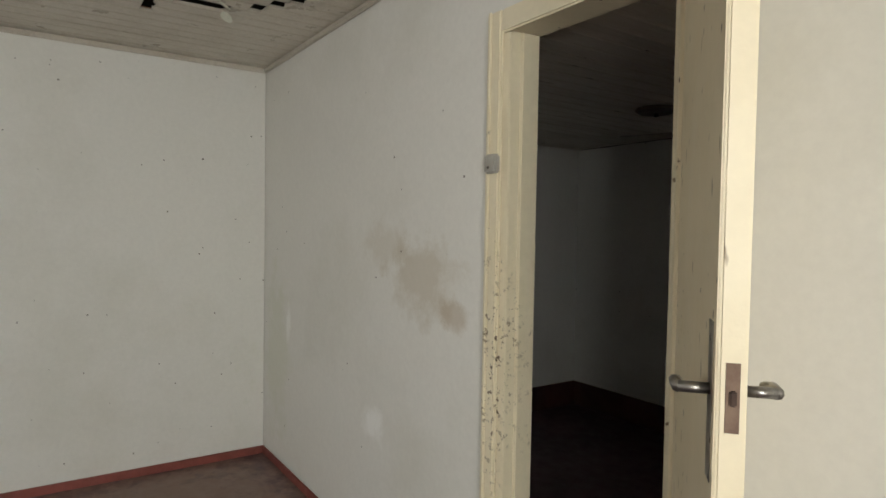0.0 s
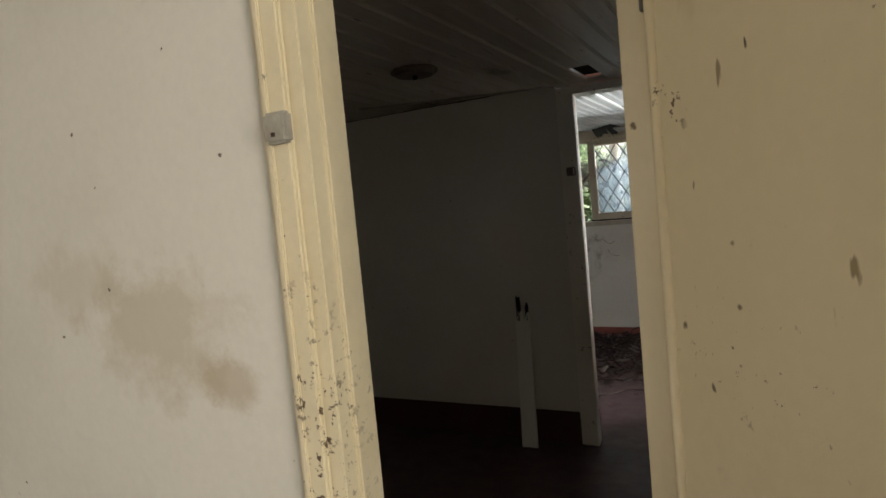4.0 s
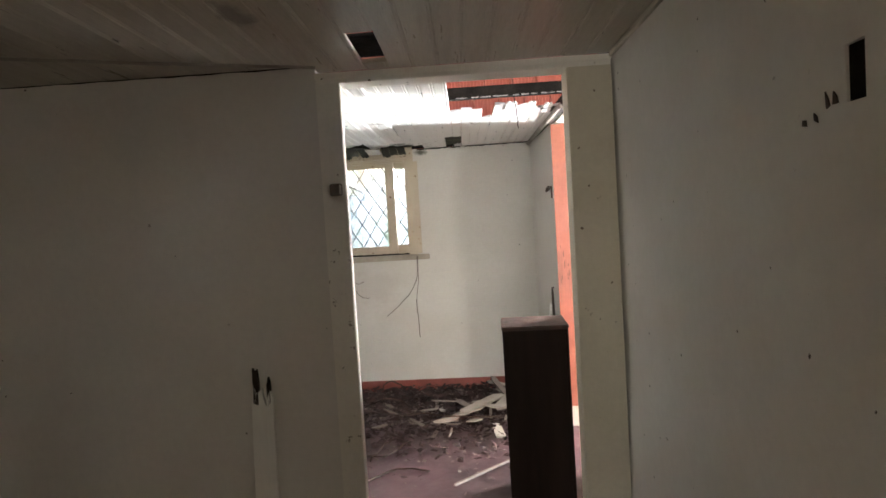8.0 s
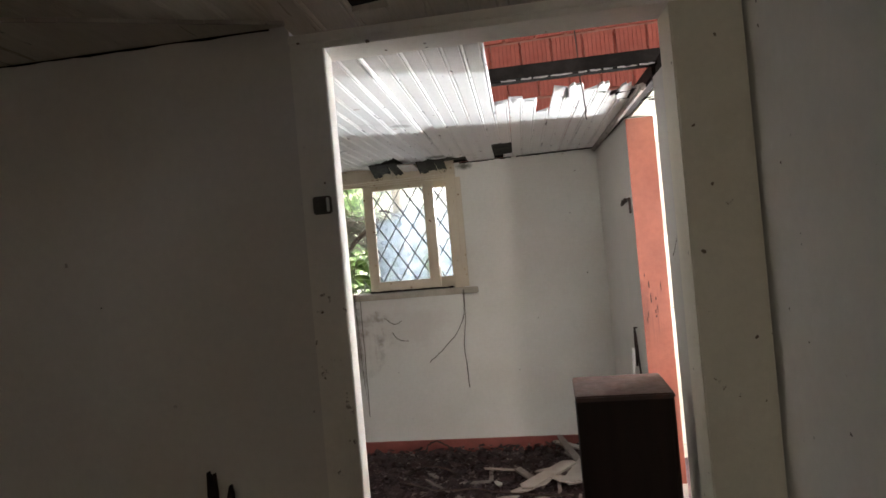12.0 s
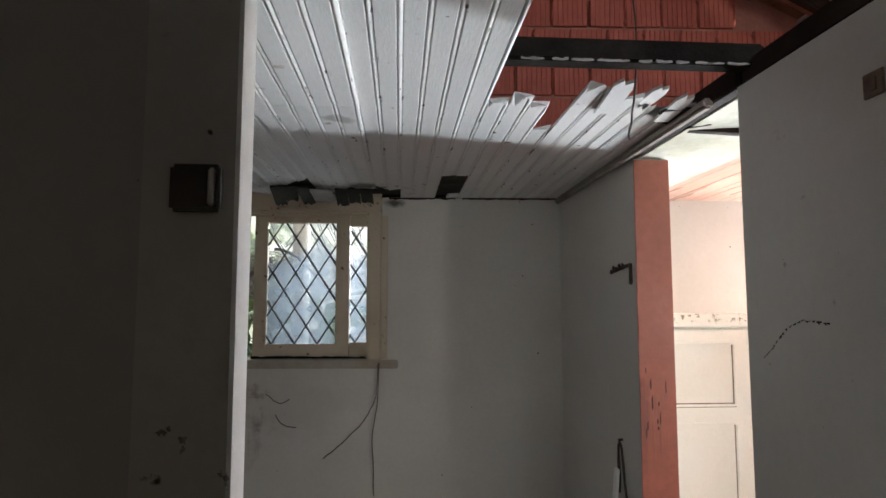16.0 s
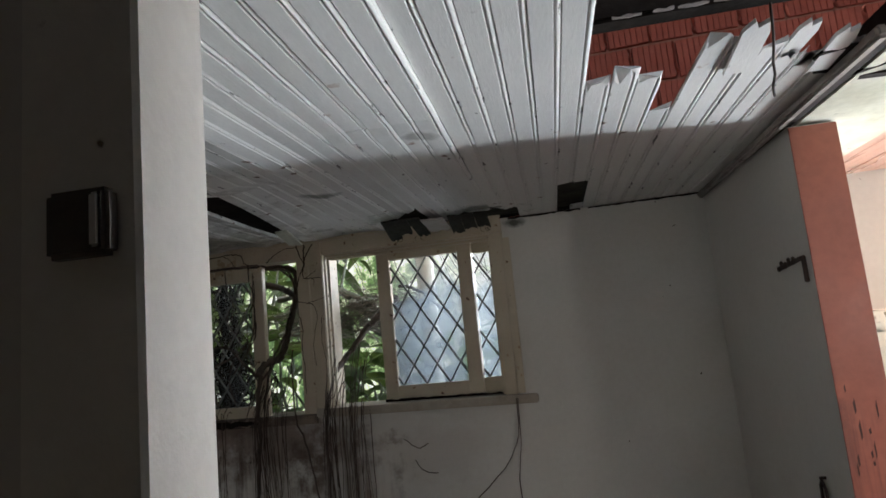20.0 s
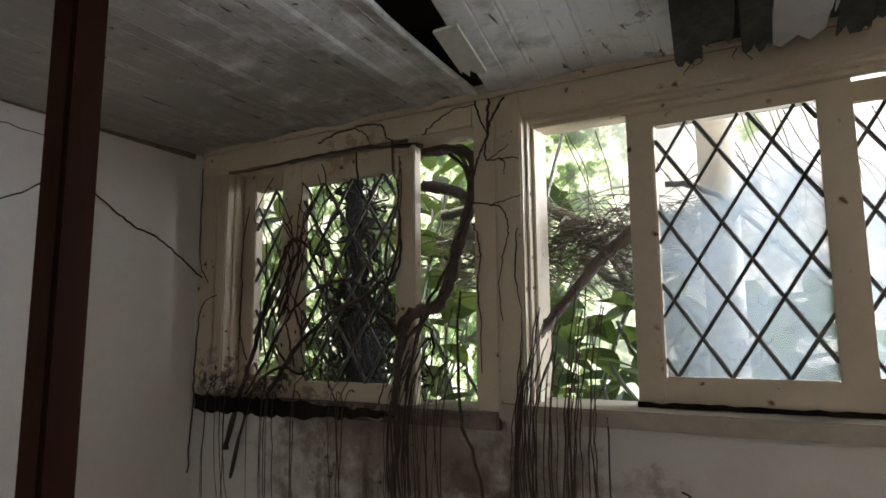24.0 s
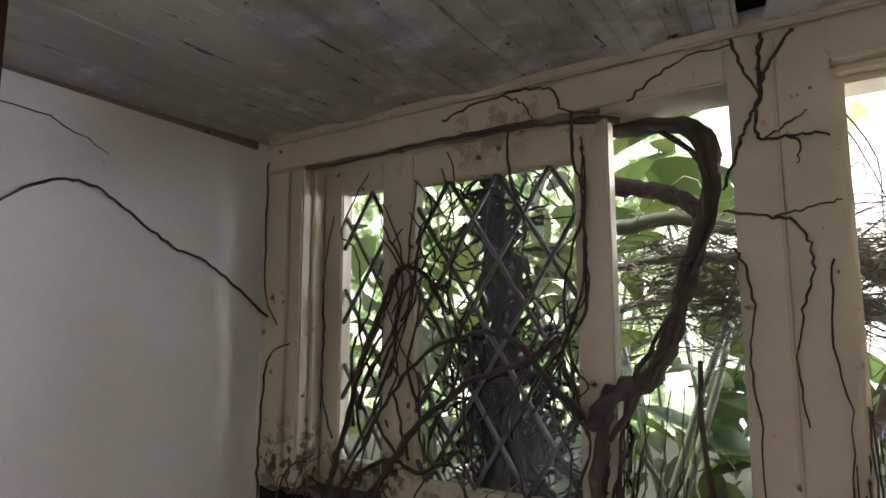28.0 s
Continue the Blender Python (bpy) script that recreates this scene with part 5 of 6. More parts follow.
vine("vine_trunk", "dense blackish trunk of matted vines outside the lattice", trunk, M_TRUNK, 5)
# roots that hang below the sill
for x0, x1, n, ztop, lab in ((-2.5, -2.28, 30, (1.3, 1.52), "curtain of thin brown hanging roots under the sill"), (-2.07, -1.84, 34, (1.25, 1.62), "curtain of thin brown hanging roots under the sill"), (-3.32, -2.6, 18, (1.15, 1.3), "dark roots straggling down the damp wall")):
    st = []
    for i in range(n):
        x, zt = rnd.uniform(x0, x1), rnd.uniform(*ztop)
        zb = rnd.uniform(0.0, 0.75)
        dx = rnd.uniform(-0.06, 0.06)
        st.append(([(x, 8.06 if zt > 1.24 else 7.985, zt), (x + dx * 0.2, 7.945 - rnd.uniform(0, 0.02), 1.2), (x + dx * 0.6, 7.95 - rnd.uniform(0, 0.02), 0.5 * (1.2 + zb)), (x + dx, 7.965, zb)], rnd.uniform(0.0012, 0.003), 0.0009, 0.004))
    vine("hanging_roots", lab, st, M_TWIG, int(-x0 * 100))
# thin creepers on the frames
vine("creeper", "thin dry creeper clinging to the window post", [
    ([(-2.15, 7.988, 2.135), (-2.16, 7.988, 2.08), (-2.16, 7.988, 2.02), (-2.18, 7.988, 1.98), (-2.2, 7.988, 1.93), (-2.23, 8.0, 1.86)], 0.0045, 0.003, 0.003),
    ([(-2.2, 7.988, 2.14), (-2.19, 7.988, 2.09), (-2.16, 7.988, 2.02)], 0.003, 0.0022, 0.003),
    ([(-2.1, 7.988, 2.13), (-2.14, 7.988, 2.08), (-2.16, 7.988, 2.02), (-2.17, 7.988, 1.98), (-2.16, 7.988, 1.94), (-2.12, 7.988, 1.94), (-2.09, 7.988, 1.94), (-2.06, 7.988, 1.93)], 0.0037, 0.0019, 0.003),
    ([(-2.16, 7.988, 1.94), (-2.12, 7.988, 1.96), (-2.09, 7.988, 1.98)], 0.0022, 0.0012, 0.003),
    ([(-2.12, 7.988, 1.94), (-2.105, 7.988, 1.92), (-2.11, 7.988, 1.89)], 0.002, 0.0012, 0.003),
    ([(-2.23, 7.99, 1.82), (-2.15, 7.988, 1.80), (-2.12, 7.988, 1.79), (-2.10, 7.988, 1.75), (-2.10, 7.988, 1.70), (-2.12, 7.988, 1.63), (-2.13, 7.988, 1.55), (-2.12, 7.988, 1.45)], 0.0026, 0.0014, 0.003),
    ([(-2.15, 7.988, 1.80), (-2.10, 7.988, 1.81), (-2.05, 7.988, 1.82)], 0.002, 0.0012, 0.003),
    ([(-2.22, 7.99, 1.75), (-2.2, 7.988, 1.72), (-2.19, 7.988, 1.65), (-2.2, 7.988, 1.55), (-2.19, 7.988, 1.44), (-2.19, 7.988, 1.3)], 0.0026, 0.0016, 0.003),
    ([(-2.07, 7.988, 1.72), (-2.08, 7.988, 1.6), (-2.06, 7.988, 1.45), (-2.08, 7.988, 1.25)], 0.002, 0.0012, 0.004),
    ([(-2.83, 7.988, 2.10), (-2.74, 7.988, 2.125), (-2.67, 7.988, 2.13), (-2.59, 7.988, 2.13), (-2.55, 7.988, 2.11), (-2.52, 7.985, 2.06), (-2.45, 7.985, 2.05)], 0.0035, 0.002, 0.004),
    ([(-2.67, 7.988, 2.13), (-2.62, 7.985, 2.1), (-2.6, 7.988, 2.06)], 0.0025, 0.0015, 0.004),
    ([(-2.39, 7.985, 2.06), (-2.33, 7.985, 2.1), (-2.28, 7.985, 2.12), (-2.2, 7.985, 2.125)], 0.003, 0.0016, 0.004),
    ([(-3.44, 7.985, 2.09), (-3.435, 7.985, 1.90), (-3.43, 7.985, 1.71), (-3.38, 7.985, 1.62)], 0.003, 0.002, 0.003),
    ([(-3.43, 7.97, 0.9), (-3.43, 7.98, 1.16), (-3.43, 7.98, 1.30), (-3.42, 7.98, 1.44), (-3.4, 7.98, 1.53), (-3.32, 7.98, 1.57)], 0.004, 0.0022, 0.004)], M_TWIG, 4)
vine("wall_vine", "single dry vine stem crossing the pale wall", [
    ([(XL + 0.01, 7.15, 1.745), (XL + 0.01, 7.25, 1.75), (XL + 0.01, 7.42, 1.83), (XL + 0.012, 7.55, 1.91), (XL + 0.012, 7.63, 1.925), (XL + 0.012, 7.7, 1.90), (XL + 0.012, 7.78, 1.85), (XL + 0.012, 7.87, 1.805), (XL + 0.012, 7.97, 1.775), (XL + 0.012, 8.07, 1.71), (XL + 0.06, 8.13, 1.64)], 0.003, 0.0035, 0.003),
    ([(XL + 0.012, 7.36, 2.06), (XL + 0.012, 7.55, 2.05), (XL + 0.012, 7.68, 2.0)], 0.0015, 0.001, 0.004)], M_TWIG, 6, False)
wires = thing("loose_wires", "two thin black wires hanging from the window sill", "wire")
for pts in ([(-1.03, 7.96, 1.2), (-1.045, 7.975, 1.02), (-1.1, 7.98, 0.9), (-1.2, 7.98, 0.79), (-1.33, 7.98, 0.68)], [(-1.025, 7.96, 1.2), (-1.04, 7.98, 0.95), (-1.06, 7.985, 0.8), (-1.05, 7.985, 0.48)]):
    bm = bmesh.new()
    tube(bm, bend(pts, 5, 0.003, rnd), 0.0028, sides=4)
    part("wire", bm, M_RUST, wires)
for pts in ([(-1.65, 7.985, 1.03), (-1.58, 7.985, 0.98), (-1.52, 7.985, 1.0)], [(-1.6, 7.985, 0.92), (-1.55, 7.985, 0.86), (-1.48, 7.985, 0.85)], [(-1.82, 7.97, 1.2), (-1.825, 7.98, 0.8), (-1.83, 7.98, 0.3)]):
    bm = bmesh.new()
    tube(bm, bend(pts, 5, 0.003, rnd), 0.0025, sides=4)
    part("wire", bm, M_RUST, wires)
skewed(wires)
hang = thing("hanging_cable", "thin dark cable hanging through the ceiling hole", "wire")
bm = bmesh.new()
tube(bm, bend([(-0.3, 6.15, 3.6), (-0.3, 6.12, 2.6), (-0.29, 6.1, 2.2), (-0.27, 6.2, 2.06), (-0.26, 6.25, 2.0)], 4, 0.003, rnd), 0.003, sides=4)
part("cable", bm, M_RUST, hang)

# torn ceiling pieces
rnd = random.Random(31)
for k, (x, y, w_, l_, tilt) in enumerate([(-0.33, 6.2, 0.06, 0.26, -2), (-0.2, 6.24, 0.045, 0.2, 3), (-0.1, 6.3, 0.05, 0.22, -3)]):
    t = thing("splinter", "torn white ceiling board splinter", "splinter", "splinters at the ceiling hole")
    part("splinter", prism([(0, 0.04), (w_ * 0.3, 0.0), (w_ * 0.5, 0.03), (w_ * 0.8, 0.01), (w_, 0.06), (w_, l_), (0, l_)], 0.01, "z"), M_BOARD, t)
    t.matrix_world = pose(x, y - 0.06, CEIL - 0.006, tilt, 0, rnd.uniform(-4, 4))


def ragged(x0, x1, y0, y1, n, jag, r):
    """Outline of a torn patch."""
    cx, cy = (x0 + x1) / 2, (y0 + y1) / 2
    return [(cx + (x1 - x0) / 2 * math.cos(a) * r.uniform(1 - jag, 1 + jag), cy + (y1 - y0) / 2 * math.sin(a) * r.uniform(1 - jag, 1 + jag)) for a in [2 * math.pi * i / n for i in range(n)]]


def droop(label, x0, n, y0, length, angle, materials):
    """Broken ends of neighbouring ceiling boards, sagging towards the window."""
    t = thing("ceiling_flap", label, "flap")
    for k in range(n):
        w_, l_ = 0.0635, length * rnd.uniform(0.72, 1.08)
        tear = [(w_ * u, l_ + rnd.uniform(-0.022, 0.014)) for u in (1.0, 0.85, 0.7, 0.55, 0.4, 0.25, 0.1, 0.0)]
        part("board_end", prism([(0, 0), (w_, 0)] + tear, 0.009, "z"), materials[k % len(materials)], t).matrix_basis = pose(x0 + k * 0.066, y0 + rnd.uniform(-0.01, 0.01), CEIL - 0.012, -angle + rnd.uniform(-5, 5), rnd.uniform(-5, 5), rnd.uniform(-3, 3))
    for i in range(5 if n > 1 else 0):
        fx, fl = x0 + rnd.uniform(0.0, 0.066 * n), length * rnd.uniform(0.85, 1.0)
        fy, fz = y0 + fl * math.cos(math.radians(angle)), CEIL - 0.012 - fl * math.sin(math.radians(angle))
        bm = bmesh.new()
        tube(bm, bend([(fx, fy, fz), (fx + rnd.uniform(-0.015, 0.015), fy + 0.01, fz - 0.01), (fx + rnd.uniform(-0.02, 0.02), fy + 0.012, fz - rnd.uniform(0.012, 0.03))], 2, 0.003, rnd), 0.0018, 0.0008, sides=3)
        part("fibre", bm, M_MOULD, t)
    return t


droop("dark mouldy ceiling board ends sagging over the window head", -1.585, 3, 7.71, 0.25, 13, (M_MOULD,))
droop("pale greenish ceiling board end hanging at the rotten gap", -2.1, 1, 7.62, 0.17, 14, (M_CARD,))
droop("greenish black ceiling board ends sagging over the window head", -1.26, 3, 7.76, 0.19, 14, (M_MOULD,))
t = thing("ceiling_flap", "pale broken board end hanging from the ceiling", "flap")
part("flap", prism([(0, 0), (0.11, 0.01), (0.115, 0.27), (0.09, 0.32), (0.06, 0.28), (0.03, 0.33), (0.0, 0.3)], 0.009, "z"), M_PALE, t)
t.matrix_basis = pose(-1.38, 7.69, CEIL - 0.03, -1.0, 0, 2)
t = thing("plaster_rag", "greenish white rag of plaster hanging at the ceiling gap", "plaster")
part("rag", prism(ragged(-0.04, 0.04, 0, 0.1, 24, 0.35, rnd), 0.006, "z"), M_PALE, t)
t.matrix_world = pose(-2.05, 6.42, CEIL - 0.04, -14, 6, -25)
for i in range(9):
    t = thing("paint_flake", "curled white paint flake hanging from the torn ceiling", "paint flake", "flakes at the torn ceiling")
    w_ = rnd.uniform(0.02, 0.055)
    part("flake", prism(ragged(-w_ / 2, w_ / 2, 0, w_ * rnd.uniform(0.8, 1.8), 7, 0.45, rnd), 0.003, "z"), M_CARD, t)
    t.matrix_world = pose(-2.4 + 0.085 * i, 2.02 + 0.02 * i + rnd.uniform(-0.08, 0.12), CEIL1 - 0.002, rnd.uniform(-35, -8), rnd.uniform(-15, 15), rnd.uniform(-50, 50))
# charred fringe along the torn edge over the brick
for x, y, w_ in ((-0.05, 6.4, 0.09), (0.09, 6.55, 0.12)):
    t = thing("ceiling_flap", "charred ragged shred at the torn ceiling edge", "flap")
    part("flap", prism(ragged(-w_ / 2, w_ / 2, -0.07, 0.09, 16, 0.35, rnd), 0.007, "z"), M_CHAR, t)
    t.matrix_world = pose(x, y, CEIL - 0.012, rnd.uniform(-4, 8), rnd.uniform(-5, 5), rnd.uniform(-15, 15))


# ---- litter on the floor ----
def scrap(name, label, w_, l_, h_, m, cat, x, y, z, rx, ry, rz, group):
    t = thing(name, label, cat, group)
    r = random.Random(x * 91 + y)
    pts = [(0, 0), (w_ * r.uniform(0.4, 0.6), -w_ * r.uniform(0.0, 0.5)), (w_, 0), (w_, l_), (w_ * r.uniform(0.3, 0.7), l_ + w_ * r.uniform(-0.4, 0.6)), (0, l_ * r.uniform(0.85, 1))]
    part("board", prism(pts, h_, "z"), m, t)
    t.matrix_world = pose(x, y, z, rx, ry, rz)
    return t


rnd = random.Random(8)
for i in range(22):
    x, y = rnd.gauss(-0.75, 0.35), rnd.gauss(7.3, 0.3)
    x, y = max(-1.9, min(-0.12, x)), max(6.5, min(7.85, y))
    scrap("broken_board", "broken grimy ceiling board piece on the floor", rnd.uniform(0.012, 0.035), rnd.uniform(0.08, 0.26), 0.009, M_SCRAP, "board", x, y, rnd.uniform(0.004, 0.05), rnd.uniform(-7, 7), rnd.uniform(-7, 7), rnd.uniform(0, 180), "fallen ceiling boards")
for x, y, w_, l_, rz in ((-0.62, 7.2, 0.10, 0.2, 120), (-0.5, 7.32, 0.09, 0.28, 140), (-0.42, 7.22, 0.12, 0.18, 70), (-0.72, 7.02, 0.08, 0.24, 100), (-0.55, 7.0, 0.11, 0.16, 80), (-0.4, 7.55, 0.07, 0.3, 110), (-0.85, 7.25, 0.05, 0.16, 20)):
    t = thing("torn_board", "torn white fibreboard piece lying on the debris", "board", "torn fibreboard pieces")
    part("board", prism(ragged(0, w_ * 0.75, 0, l_ * 0.8, 6, 0.3, rnd), 0.008, "z"), M_PALE, t)
    t.matrix_world = pose(x, y, rnd.uniform(0.03, 0.06), rnd.uniform(-9, 9), rnd.uniform(-9, 9), rz)
for x, y, z, w_, l_, rx, rz, m_, lab in ((-0.72, 7.24, 0.05, 0.1, 0.44, 2, -40, M_PALE, "long peeled white board lying on the debris"), (-0.46, 8.0, 0.06, 0.05, 0.3, 0, -133, M_PALE, "narrow pale board end by the wall"),
                                         (-0.3, 7.3, 0.03, 0.05, 0.68, 6, 14, M_SCRAP, "grey plank leaning across the debris"), (-0.63, 7.28, 0.03, 0.05, 0.27, 3, 29, M_SCRAP, "short grey board on the floor"),
                                         (-0.46, 7.3, 0.05, 0.13, 0.36, 2, -22, M_PALE, "broad torn white board on the debris"), (-0.92, 6.8, 0.004, 0.025, 0.25, 0, -9, M_SCRAP, "thin brown stick on the floor"), (-0.47, 6.76, 0.004, 0.065, 0.27, 0, 6, M_PLANK, "clean white board piece on the floor")):
    scrap("broken_board", lab, w_, l_, 0.012, m_, "board", x, y, z, rx, 0, rz, "fallen ceiling boards")
scrap("broken_board", "pale narrow stick on the floor", 0.015, 0.5, 0.012, M_SCRAP, "stick", -0.75, 6.05, 0.004, 2, 0, -50, "fallen ceiling boards")
# fine rubble, chips and leaves, nobody could count
bm = bmesh.new()
bl = bmesh.new()
for i in range(9000):
    pale = rnd.random() < 0.22
    x, y = rnd.uniform(-3.2, -0.02), (8 - abs(rnd.gauss(0, 1.0)) if pale else 8 - abs(rnd.gauss(0, 0.62)))
    if y < W2B + 0.1 or y > 7.97:
        continue
    tgt = bm if pale else bl
    s = rnd.uniform(0.003, 0.014) if pale else rnd.uniform(0.008, 0.032)
    m = pose(x, y, rnd.uniform(0.004, 0.02) + (0 if pale else max(0, y - 7.3) * rnd.uniform(0, 0.09)) + (max(0, y - 7.3) * 0.07 if pale else 0), rnd.uniform(-30, 30), rnd.uniform(-30, 30), rnd.uniform(0, 360)) @ Matrix.Diagonal((s, s * rnd.uniform(0.3, 1.0), s * 0.25, 1))
    vs = [tgt.verts.new(m @ Vector(p)) for p in ((-1, -1, 0), (1, -0.8, 0.2), (0.8, 1, 0), (-0.9, 0.7, -0.2), (0, 0, 0.9))]
    for a, b in ((0, 1), (1, 2), (2, 3), (3, 0)):
        tgt.faces.new((vs[a], vs[b], vs[4]))
tagged(part("rubble", bm, M_SCRAP), "pale chips of plaster and paint on the floor", "rubble", kind="stuff")
tagged(part("leaf_litter", bl, M_DIRT), "dark leaf litter and dirt on the floor", "litter", kind="stuff")
for pts in ([(-1.5, 7.6, 0.01), (-1.3, 7.5, 0.1), (-1.15, 7.55, 0.02), (-1.2, 7.2, 0.01)], [(-1.45, 6.6, 0.01), (-1.2, 6.5, 0.02), (-1.1, 6.75, 0.01), (-1.25, 6.95, 0.01)], [(-1.3, 6.1, 0.01), (-1.1, 6.3, 0.015), (-0.9, 6.25, 0.01)], [(-1.41, 7.9, 0.02), (-1.38, 7.93, 0.1), (-1.3, 7.94, 0.12), (-1.22, 7.92, 0.07), (-1.19, 7.88, 0.02)], [(-1.43, 7.34, 0.05), (-1.2, 7.22, 0.05), (-1.0, 7.19, 0.06), (-0.7, 7.11, 0.05), (-0.42, 7.08, 0.05)], [(-1.29, 6.45, 0.01), (-1.25, 6.6, 0.02), (-1.22, 6.72, 0.02), (-1.16, 6.82, 0.01)]):
    t = thing("floor_wire", "dark curled wire lying among the rubble", "wire", "wires on the floor")
    bm = bmesh.new()
    tube(bm, bend(pts, 6, 0.005, rnd), 0.006, sides=5)
    part("wire", bm, M_RUST, t)

# ---- garden behind the windows ----
pole = thing("porch_pole", "pale round cream pole outside the window", "pole")
bm = bmesh.new()
tube(bm, [(-1.553, 8.38, -0.2), (-1.553, 8.38, 1.0), (-1.553, 8.38, 2.7)], 0.055, sides=16)
part("shaft", bm, M_COLUMN, pole)
skewed(pole)


def leaf_mesh(r, l_, w_):
    bm = bmesh.new()
    n = 7
    rows = []
    for i in range(n + 1):
        t = i / n
        w = w_ * math.sin(math.pi * min(1, t * 0.93 + 0.07)) ** 0.75
        y, droop = l_ * t, -0.35 * l_ * t * t
        rows.append([bm.verts.new((-w, y, droop + w * 0.35)), bm.verts.new((0, y, droop)), bm.verts.new((w, y, droop + w * 0.35))])
    for a, b in zip(rows, rows[1:]):
        bm.faces.new((a[0], a[1], b[1], b[0]))
        bm.faces.new((a[1], a[2], b[2], b[1]))
    for f in bm.faces:
        f.smooth = True
    return bm


def shrub(name, label, x0, x1, y0, y1, z0, z1, n, sizes, seed, stalks=0):
    t = thing(name, label, "shrub")
    r = random.Random(seed)
    firsts = []
    for i in range(n):
        m = pose(r.uniform(x0, x1), r.uniform(y0, y1), r.uniform(z0, z1), r.uniform(-60, 60), r.uniform(-40, 40), r.uniform(0, 360)) @ Matrix.Scale(r.uniform(0.7, 1.3), 4)
        if len(firsts) < len(sizes):
            l_, w_ = sizes[len(firsts)]
            firsts.append(part("leaf", leaf_mesh(r, l_, w_), M_LEAF, t))
            firsts[-1].matrix_basis = m
        else:
            twin(r.choice(firsts), t, m)
    for i in range(stalks):
        a = (r.uniform(x0, x1), r.uniform(y0, y1), z0 - 0.6)
        b = (a[0] + r.uniform(-0.7, 0.7), a[1] + r.uniform(-0.2, 0.2), r.uniform((z0 + z1) / 2, z1))
        bm = bmesh.new()
        tube(bm, bend([a, ((a[0] + b[0]) / 2 + r.uniform(-0.1, 0.1), (a[1] + b[1]) / 2, (a[2] + b[2]) / 2), b], 5, 0.01, r), 0.016, 0.008, sides=6)
        part("stalk", bm, M_STALK, t)
    return skewed(t)


shrub("broadleaf_shrub", "broad green leafy shrub pressing against the window", -3.9, -2.35, 8.6, 9.6, 0.9, 2.3, 150, [(0.2, 0.05), (0.26, 0.075), (0.16, 0.045), (0.3, 0.03)], 41, 16)
shrub("broadleaf_shrub", "dense green leaves low behind the window gap", -2.5, -1.15, 8.75, 9.5, 0.55, 1.55, 190, [(0.26, 0.05), (0.2, 0.06), (0.3, 0.035)], 42, 10)
shrub("broadleaf_shrub", "tall sunlit green shrub farther out in the garden", -5.8, -3.1, 10.2, 12.0, 0.4, 2.8, 190, [(0.3, 0.08), (0.24, 0.07), (0.36, 0.05)], 43, 10)
shrub("broadleaf_shrub", "dark leafy shrub crowding the missing window light", -2.15, -1.3, 8.5, 8.9, 0.7, 1.58, 90, [(0.22, 0.045), (0.18, 0.055), (0.28, 0.03)], 47, 8)
shrub("broadleaf_shrub", "low dark shrub under the narrow pane", -1.3, -0.9, 8.5, 8.9, 0.9, 1.5, 14, [(0.2, 0.07), (0.16, 0.06)], 44, 3)
# thick slanting stalks behind the missing light
t = thing("palm_stalks", "thick grey-green slanting plant stalks with leaf sheaths", "plant")
r = random.Random(46)
for a, b, rad in (((-2.1, 8.5, 1.82), (-1.55, 8.6, 1.35), 0.028), ((-2.05, 8.55, 1.7), (-1.6, 8.7, 1.25), 0.022), ((-1.95, 8.5, 1.75), (-1.72, 8.55, 1.2), 0.018), ((-1.9, 8.6, 1.58), (-1.6, 8.65, 1.22), 0.02), ((-2.2, 8.6, 1.9), (-1.9, 8.6, 1.68), 0.03), ((-2.6, 8.45, 1.77), (-2.2, 8.45, 1.755), 0.012), ((-2.6, 8.5, 1.65), (-2.2, 8.5, 1.69), 0.012), ((-2.55, 8.4, 1.87), (-2.25, 8.42, 1.84), 0.022), ((-2.5, 8.5, 1.84), (-2.28, 8.55, 1.6), 0.009)):
    bm = bmesh.new()
    m_ = [(a[k] + b[k]) / 2 + (0.03 if k == 2 else 0) for k in range(3)]
    tube(bm, bend([a, m_, b], 6, 0.004, r), rad, rad * 0.8, sides=8)
    part("stalk", bm, M_STALK, t)
skewed(t)
# dry straw tangle
bm = bmesh.new()
for i in range(620):
    x, z = r.uniform(-2.5, -1.62), 1.72 + r.gauss(0, 0.075)
    p = [(x, 8.4 + r.uniform(-0.1, 0.2), z), (x + r.uniform(-0.12, 0.12), 8.4, z + r.uniform(-0.02, 0.07)), (x + r.uniform(-0.25, 0.25), 8.4 + r.uniform(-0.1, 0.1), z + r.uniform(-0.12, 0.05))]
    tube(bm, bend(p, 3, 0.004, r), 0.0022, 0.0014, sides=3)
skewed(tagged(part("straw_tangle", bm, M_STRAW), "tangle of dry grey straw and thin vines outside", "straw", kind="stuff"))
t = thing("fine_twigs", "thin bare twigs hanging against the bright sky", "twigs")
for i in range(20):
    x = r.uniform(-2.05, -1.1)
    bm = bmesh.new()
    tube(bm, bend([(x, 8.42, 2.12), (x + 0.05 + r.uniform(-0.03, 0.03), 8.42, 1.98), (x + 0.12 + r.uniform(-0.06, 0.06), 8.42, 1.82 + r.uniform(-0.03, 0.03)), (x + 0.2 + r.uniform(-0.1, 0.1), 8.42, 1.66 + r.uniform(-0.08, 0.08))], 4, 0.002, r), 0.0026, 0.0012, sides=3)
    part("twig", bm, M_TWIG, t)
bm = bmesh.new()
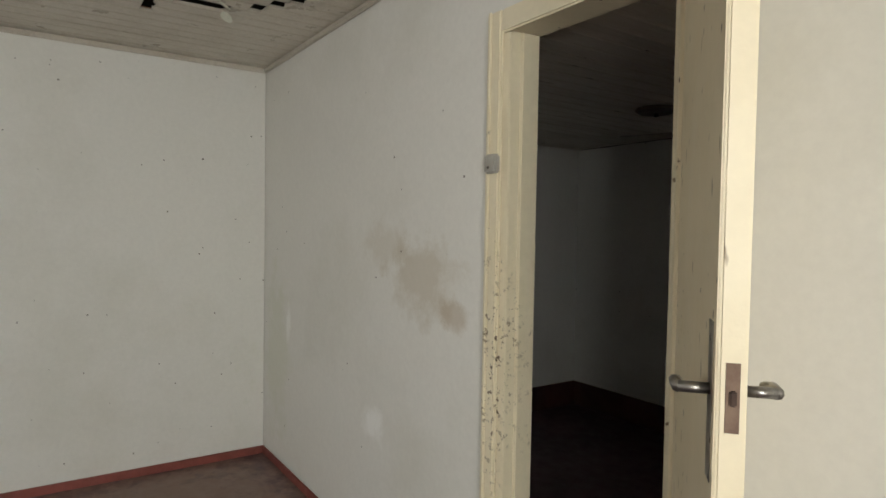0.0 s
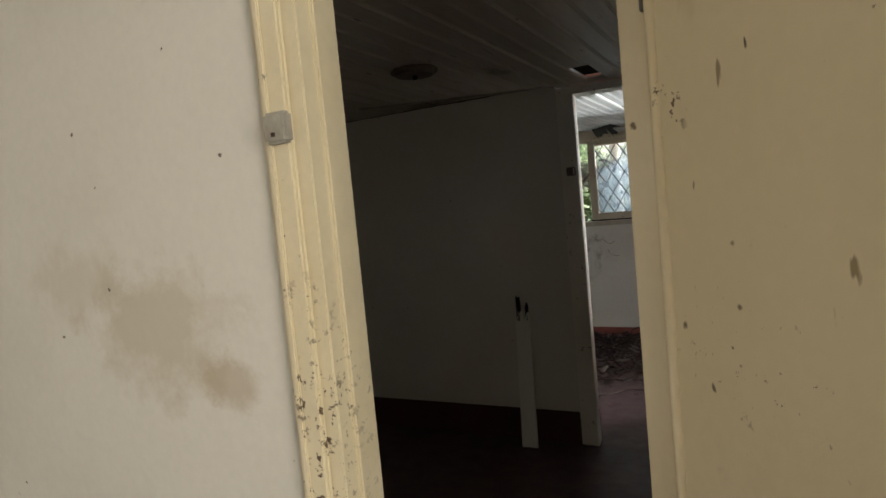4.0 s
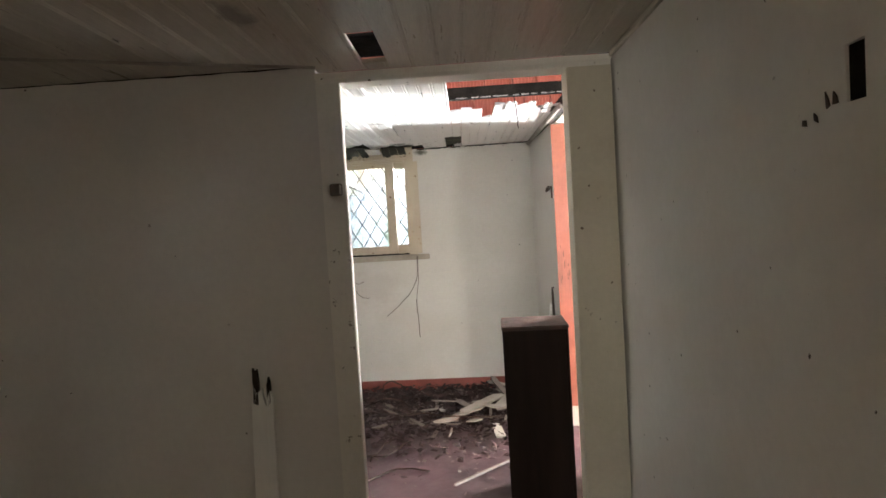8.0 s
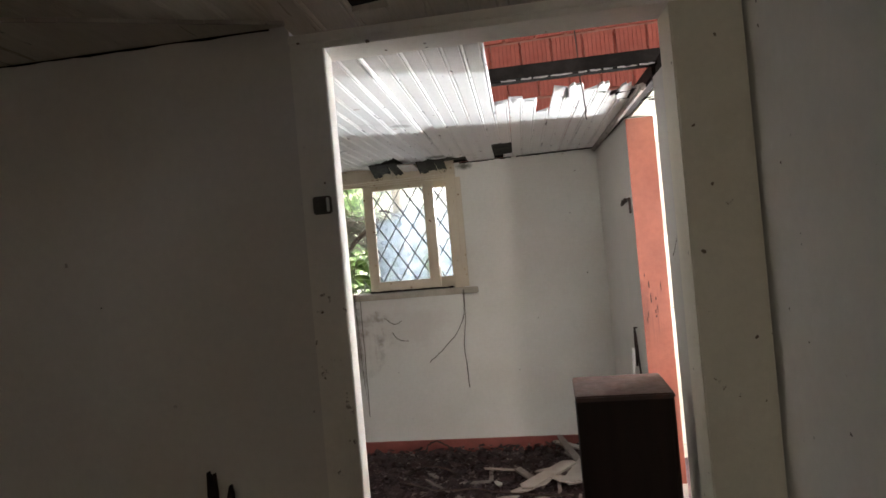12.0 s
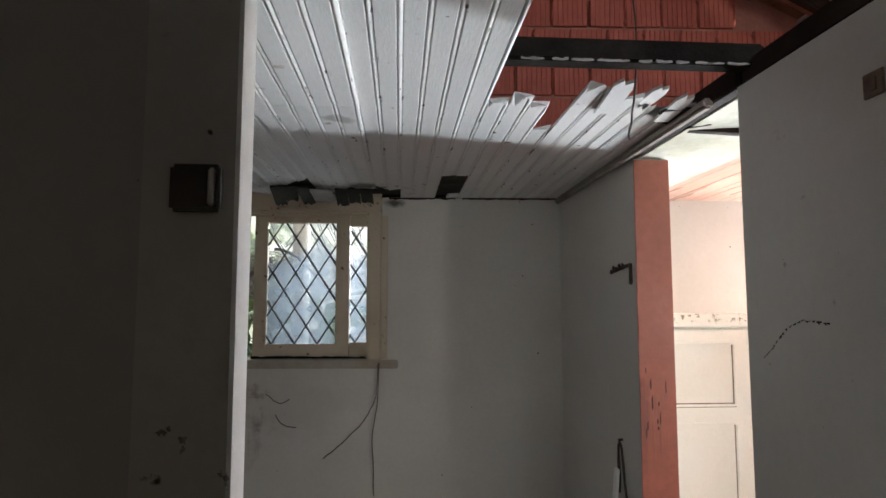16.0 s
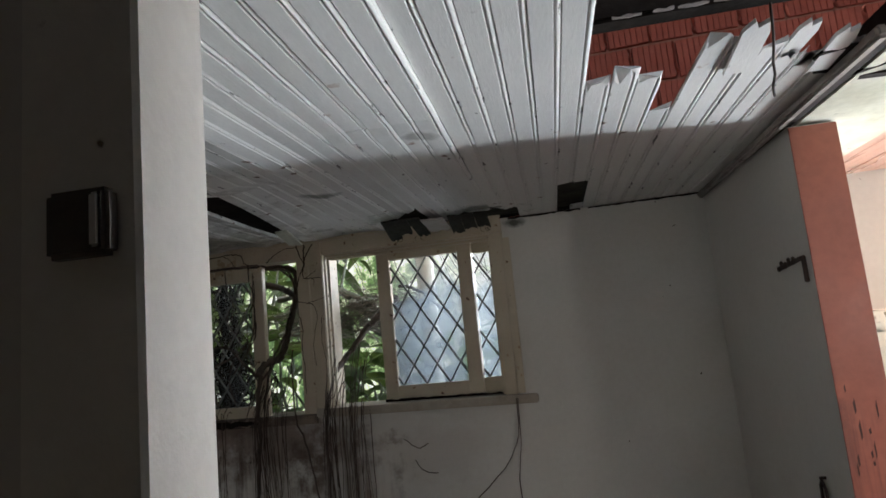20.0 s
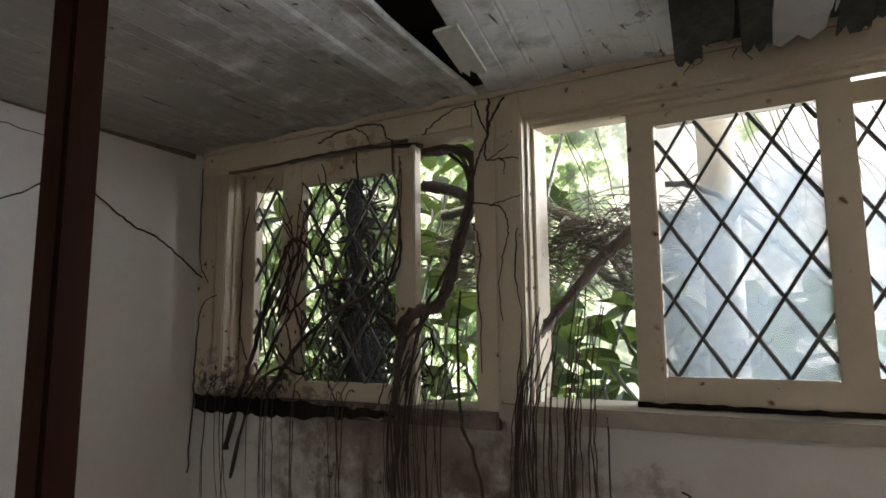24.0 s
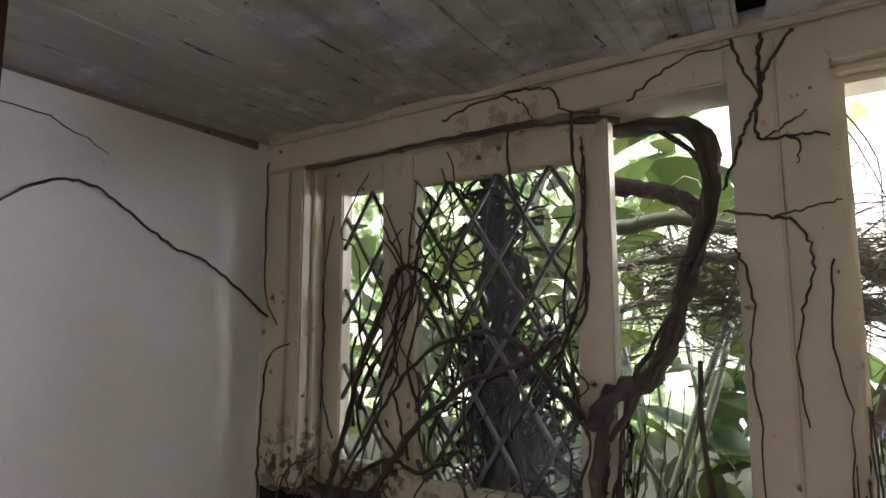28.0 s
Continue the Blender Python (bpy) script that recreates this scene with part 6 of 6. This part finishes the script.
tube(bm, bend([(-1.69, 8.24, 1.86), (-1.6, 8.24, 1.84), (-1.52, 8.24, 1.78), (-1.44, 8.24, 1.7), (-1.36, 8.24, 1.6), (-1.25, 8.24, 1.5)], 5, 0.004, r), 0.01, 0.006, sides=5)
part("twig", bm, M_TWIG, t)
skewed(t)


# ---- gable bricks ----
BW, BH = 0.205, 0.192
n = 7
pts = []
for k in range(n):
    x0, x1 = -BW / 2 + BW * k / n, -BW / 2 + BW * (k + 1) / n
    pts += [(x0 + 0.003, -0.02), (x1 - 0.003, -0.02), (x1, -0.014)]
pts[-1] = (BW / 2, 0.04)
pts.append((-BW / 2, 0.04))
brick = prism(pts, BH, "z")
bmesh.ops.translate(brick, verts=brick.verts[:], vec=(0, 0, -BH / 2))
mesh_brick = None
fin = bmesh.new()
rnd = random.Random(2)
prev = []
for k in range(9):
    z = -0.095 + 0.19 * k / 8
    o = rnd.uniform(-0.006, 0.006)
    prev.append([fin.verts.new((o - 0.008, 0.0, z)), fin.verts.new((o, -0.012 - rnd.uniform(0, 0.012), z)), fin.verts.new((o + 0.008, 0.0, z))])
for a, b in zip(prev, prev[1:]):
    fin.faces.new((a[0], a[1], b[1], b[0]))
    fin.faces.new((a[1], a[2], b[2], b[1]))
first_fin = None
for row in range(9):
    for col in range(-6, 11):
        x, z = col * 0.222 + (0.111 if row % 2 else 0.0) - 0.02, 2.22 + row * 0.212
        if z + 0.1 > roof_z(x + 0.1) or x > 2.0 or x < -1.4:
            continue
        m = pose(x, YW + 0.045, z, rnd.uniform(-1, 1), rnd.uniform(-1.2, 1.2), rnd.uniform(-1.5, 1.5)) @ Matrix.Translation((0, rnd.uniform(-0.005, 0.006), 0))
        m = Matrix.Translation((0, -(YW + 0.045), 0)) @ m
        if mesh_brick is None:
            mesh_brick = part("brick", brick, M_BRICK, gable)
            mesh_brick.matrix_basis = m
            first_fin = part("mortar_fin", fin, M_BRICK, gable)
            first_fin.matrix_basis = Matrix.Translation((x + 0.111, -0.012, z))
        else:
            twin(mesh_brick, gable, m)
            twin(first_fin, gable, Matrix.Translation((x + 0.111, -0.012, z)) @ Matrix.Diagonal((rnd.choice((-1, 1)), 1, rnd.choice((-1, 1)), 1)))
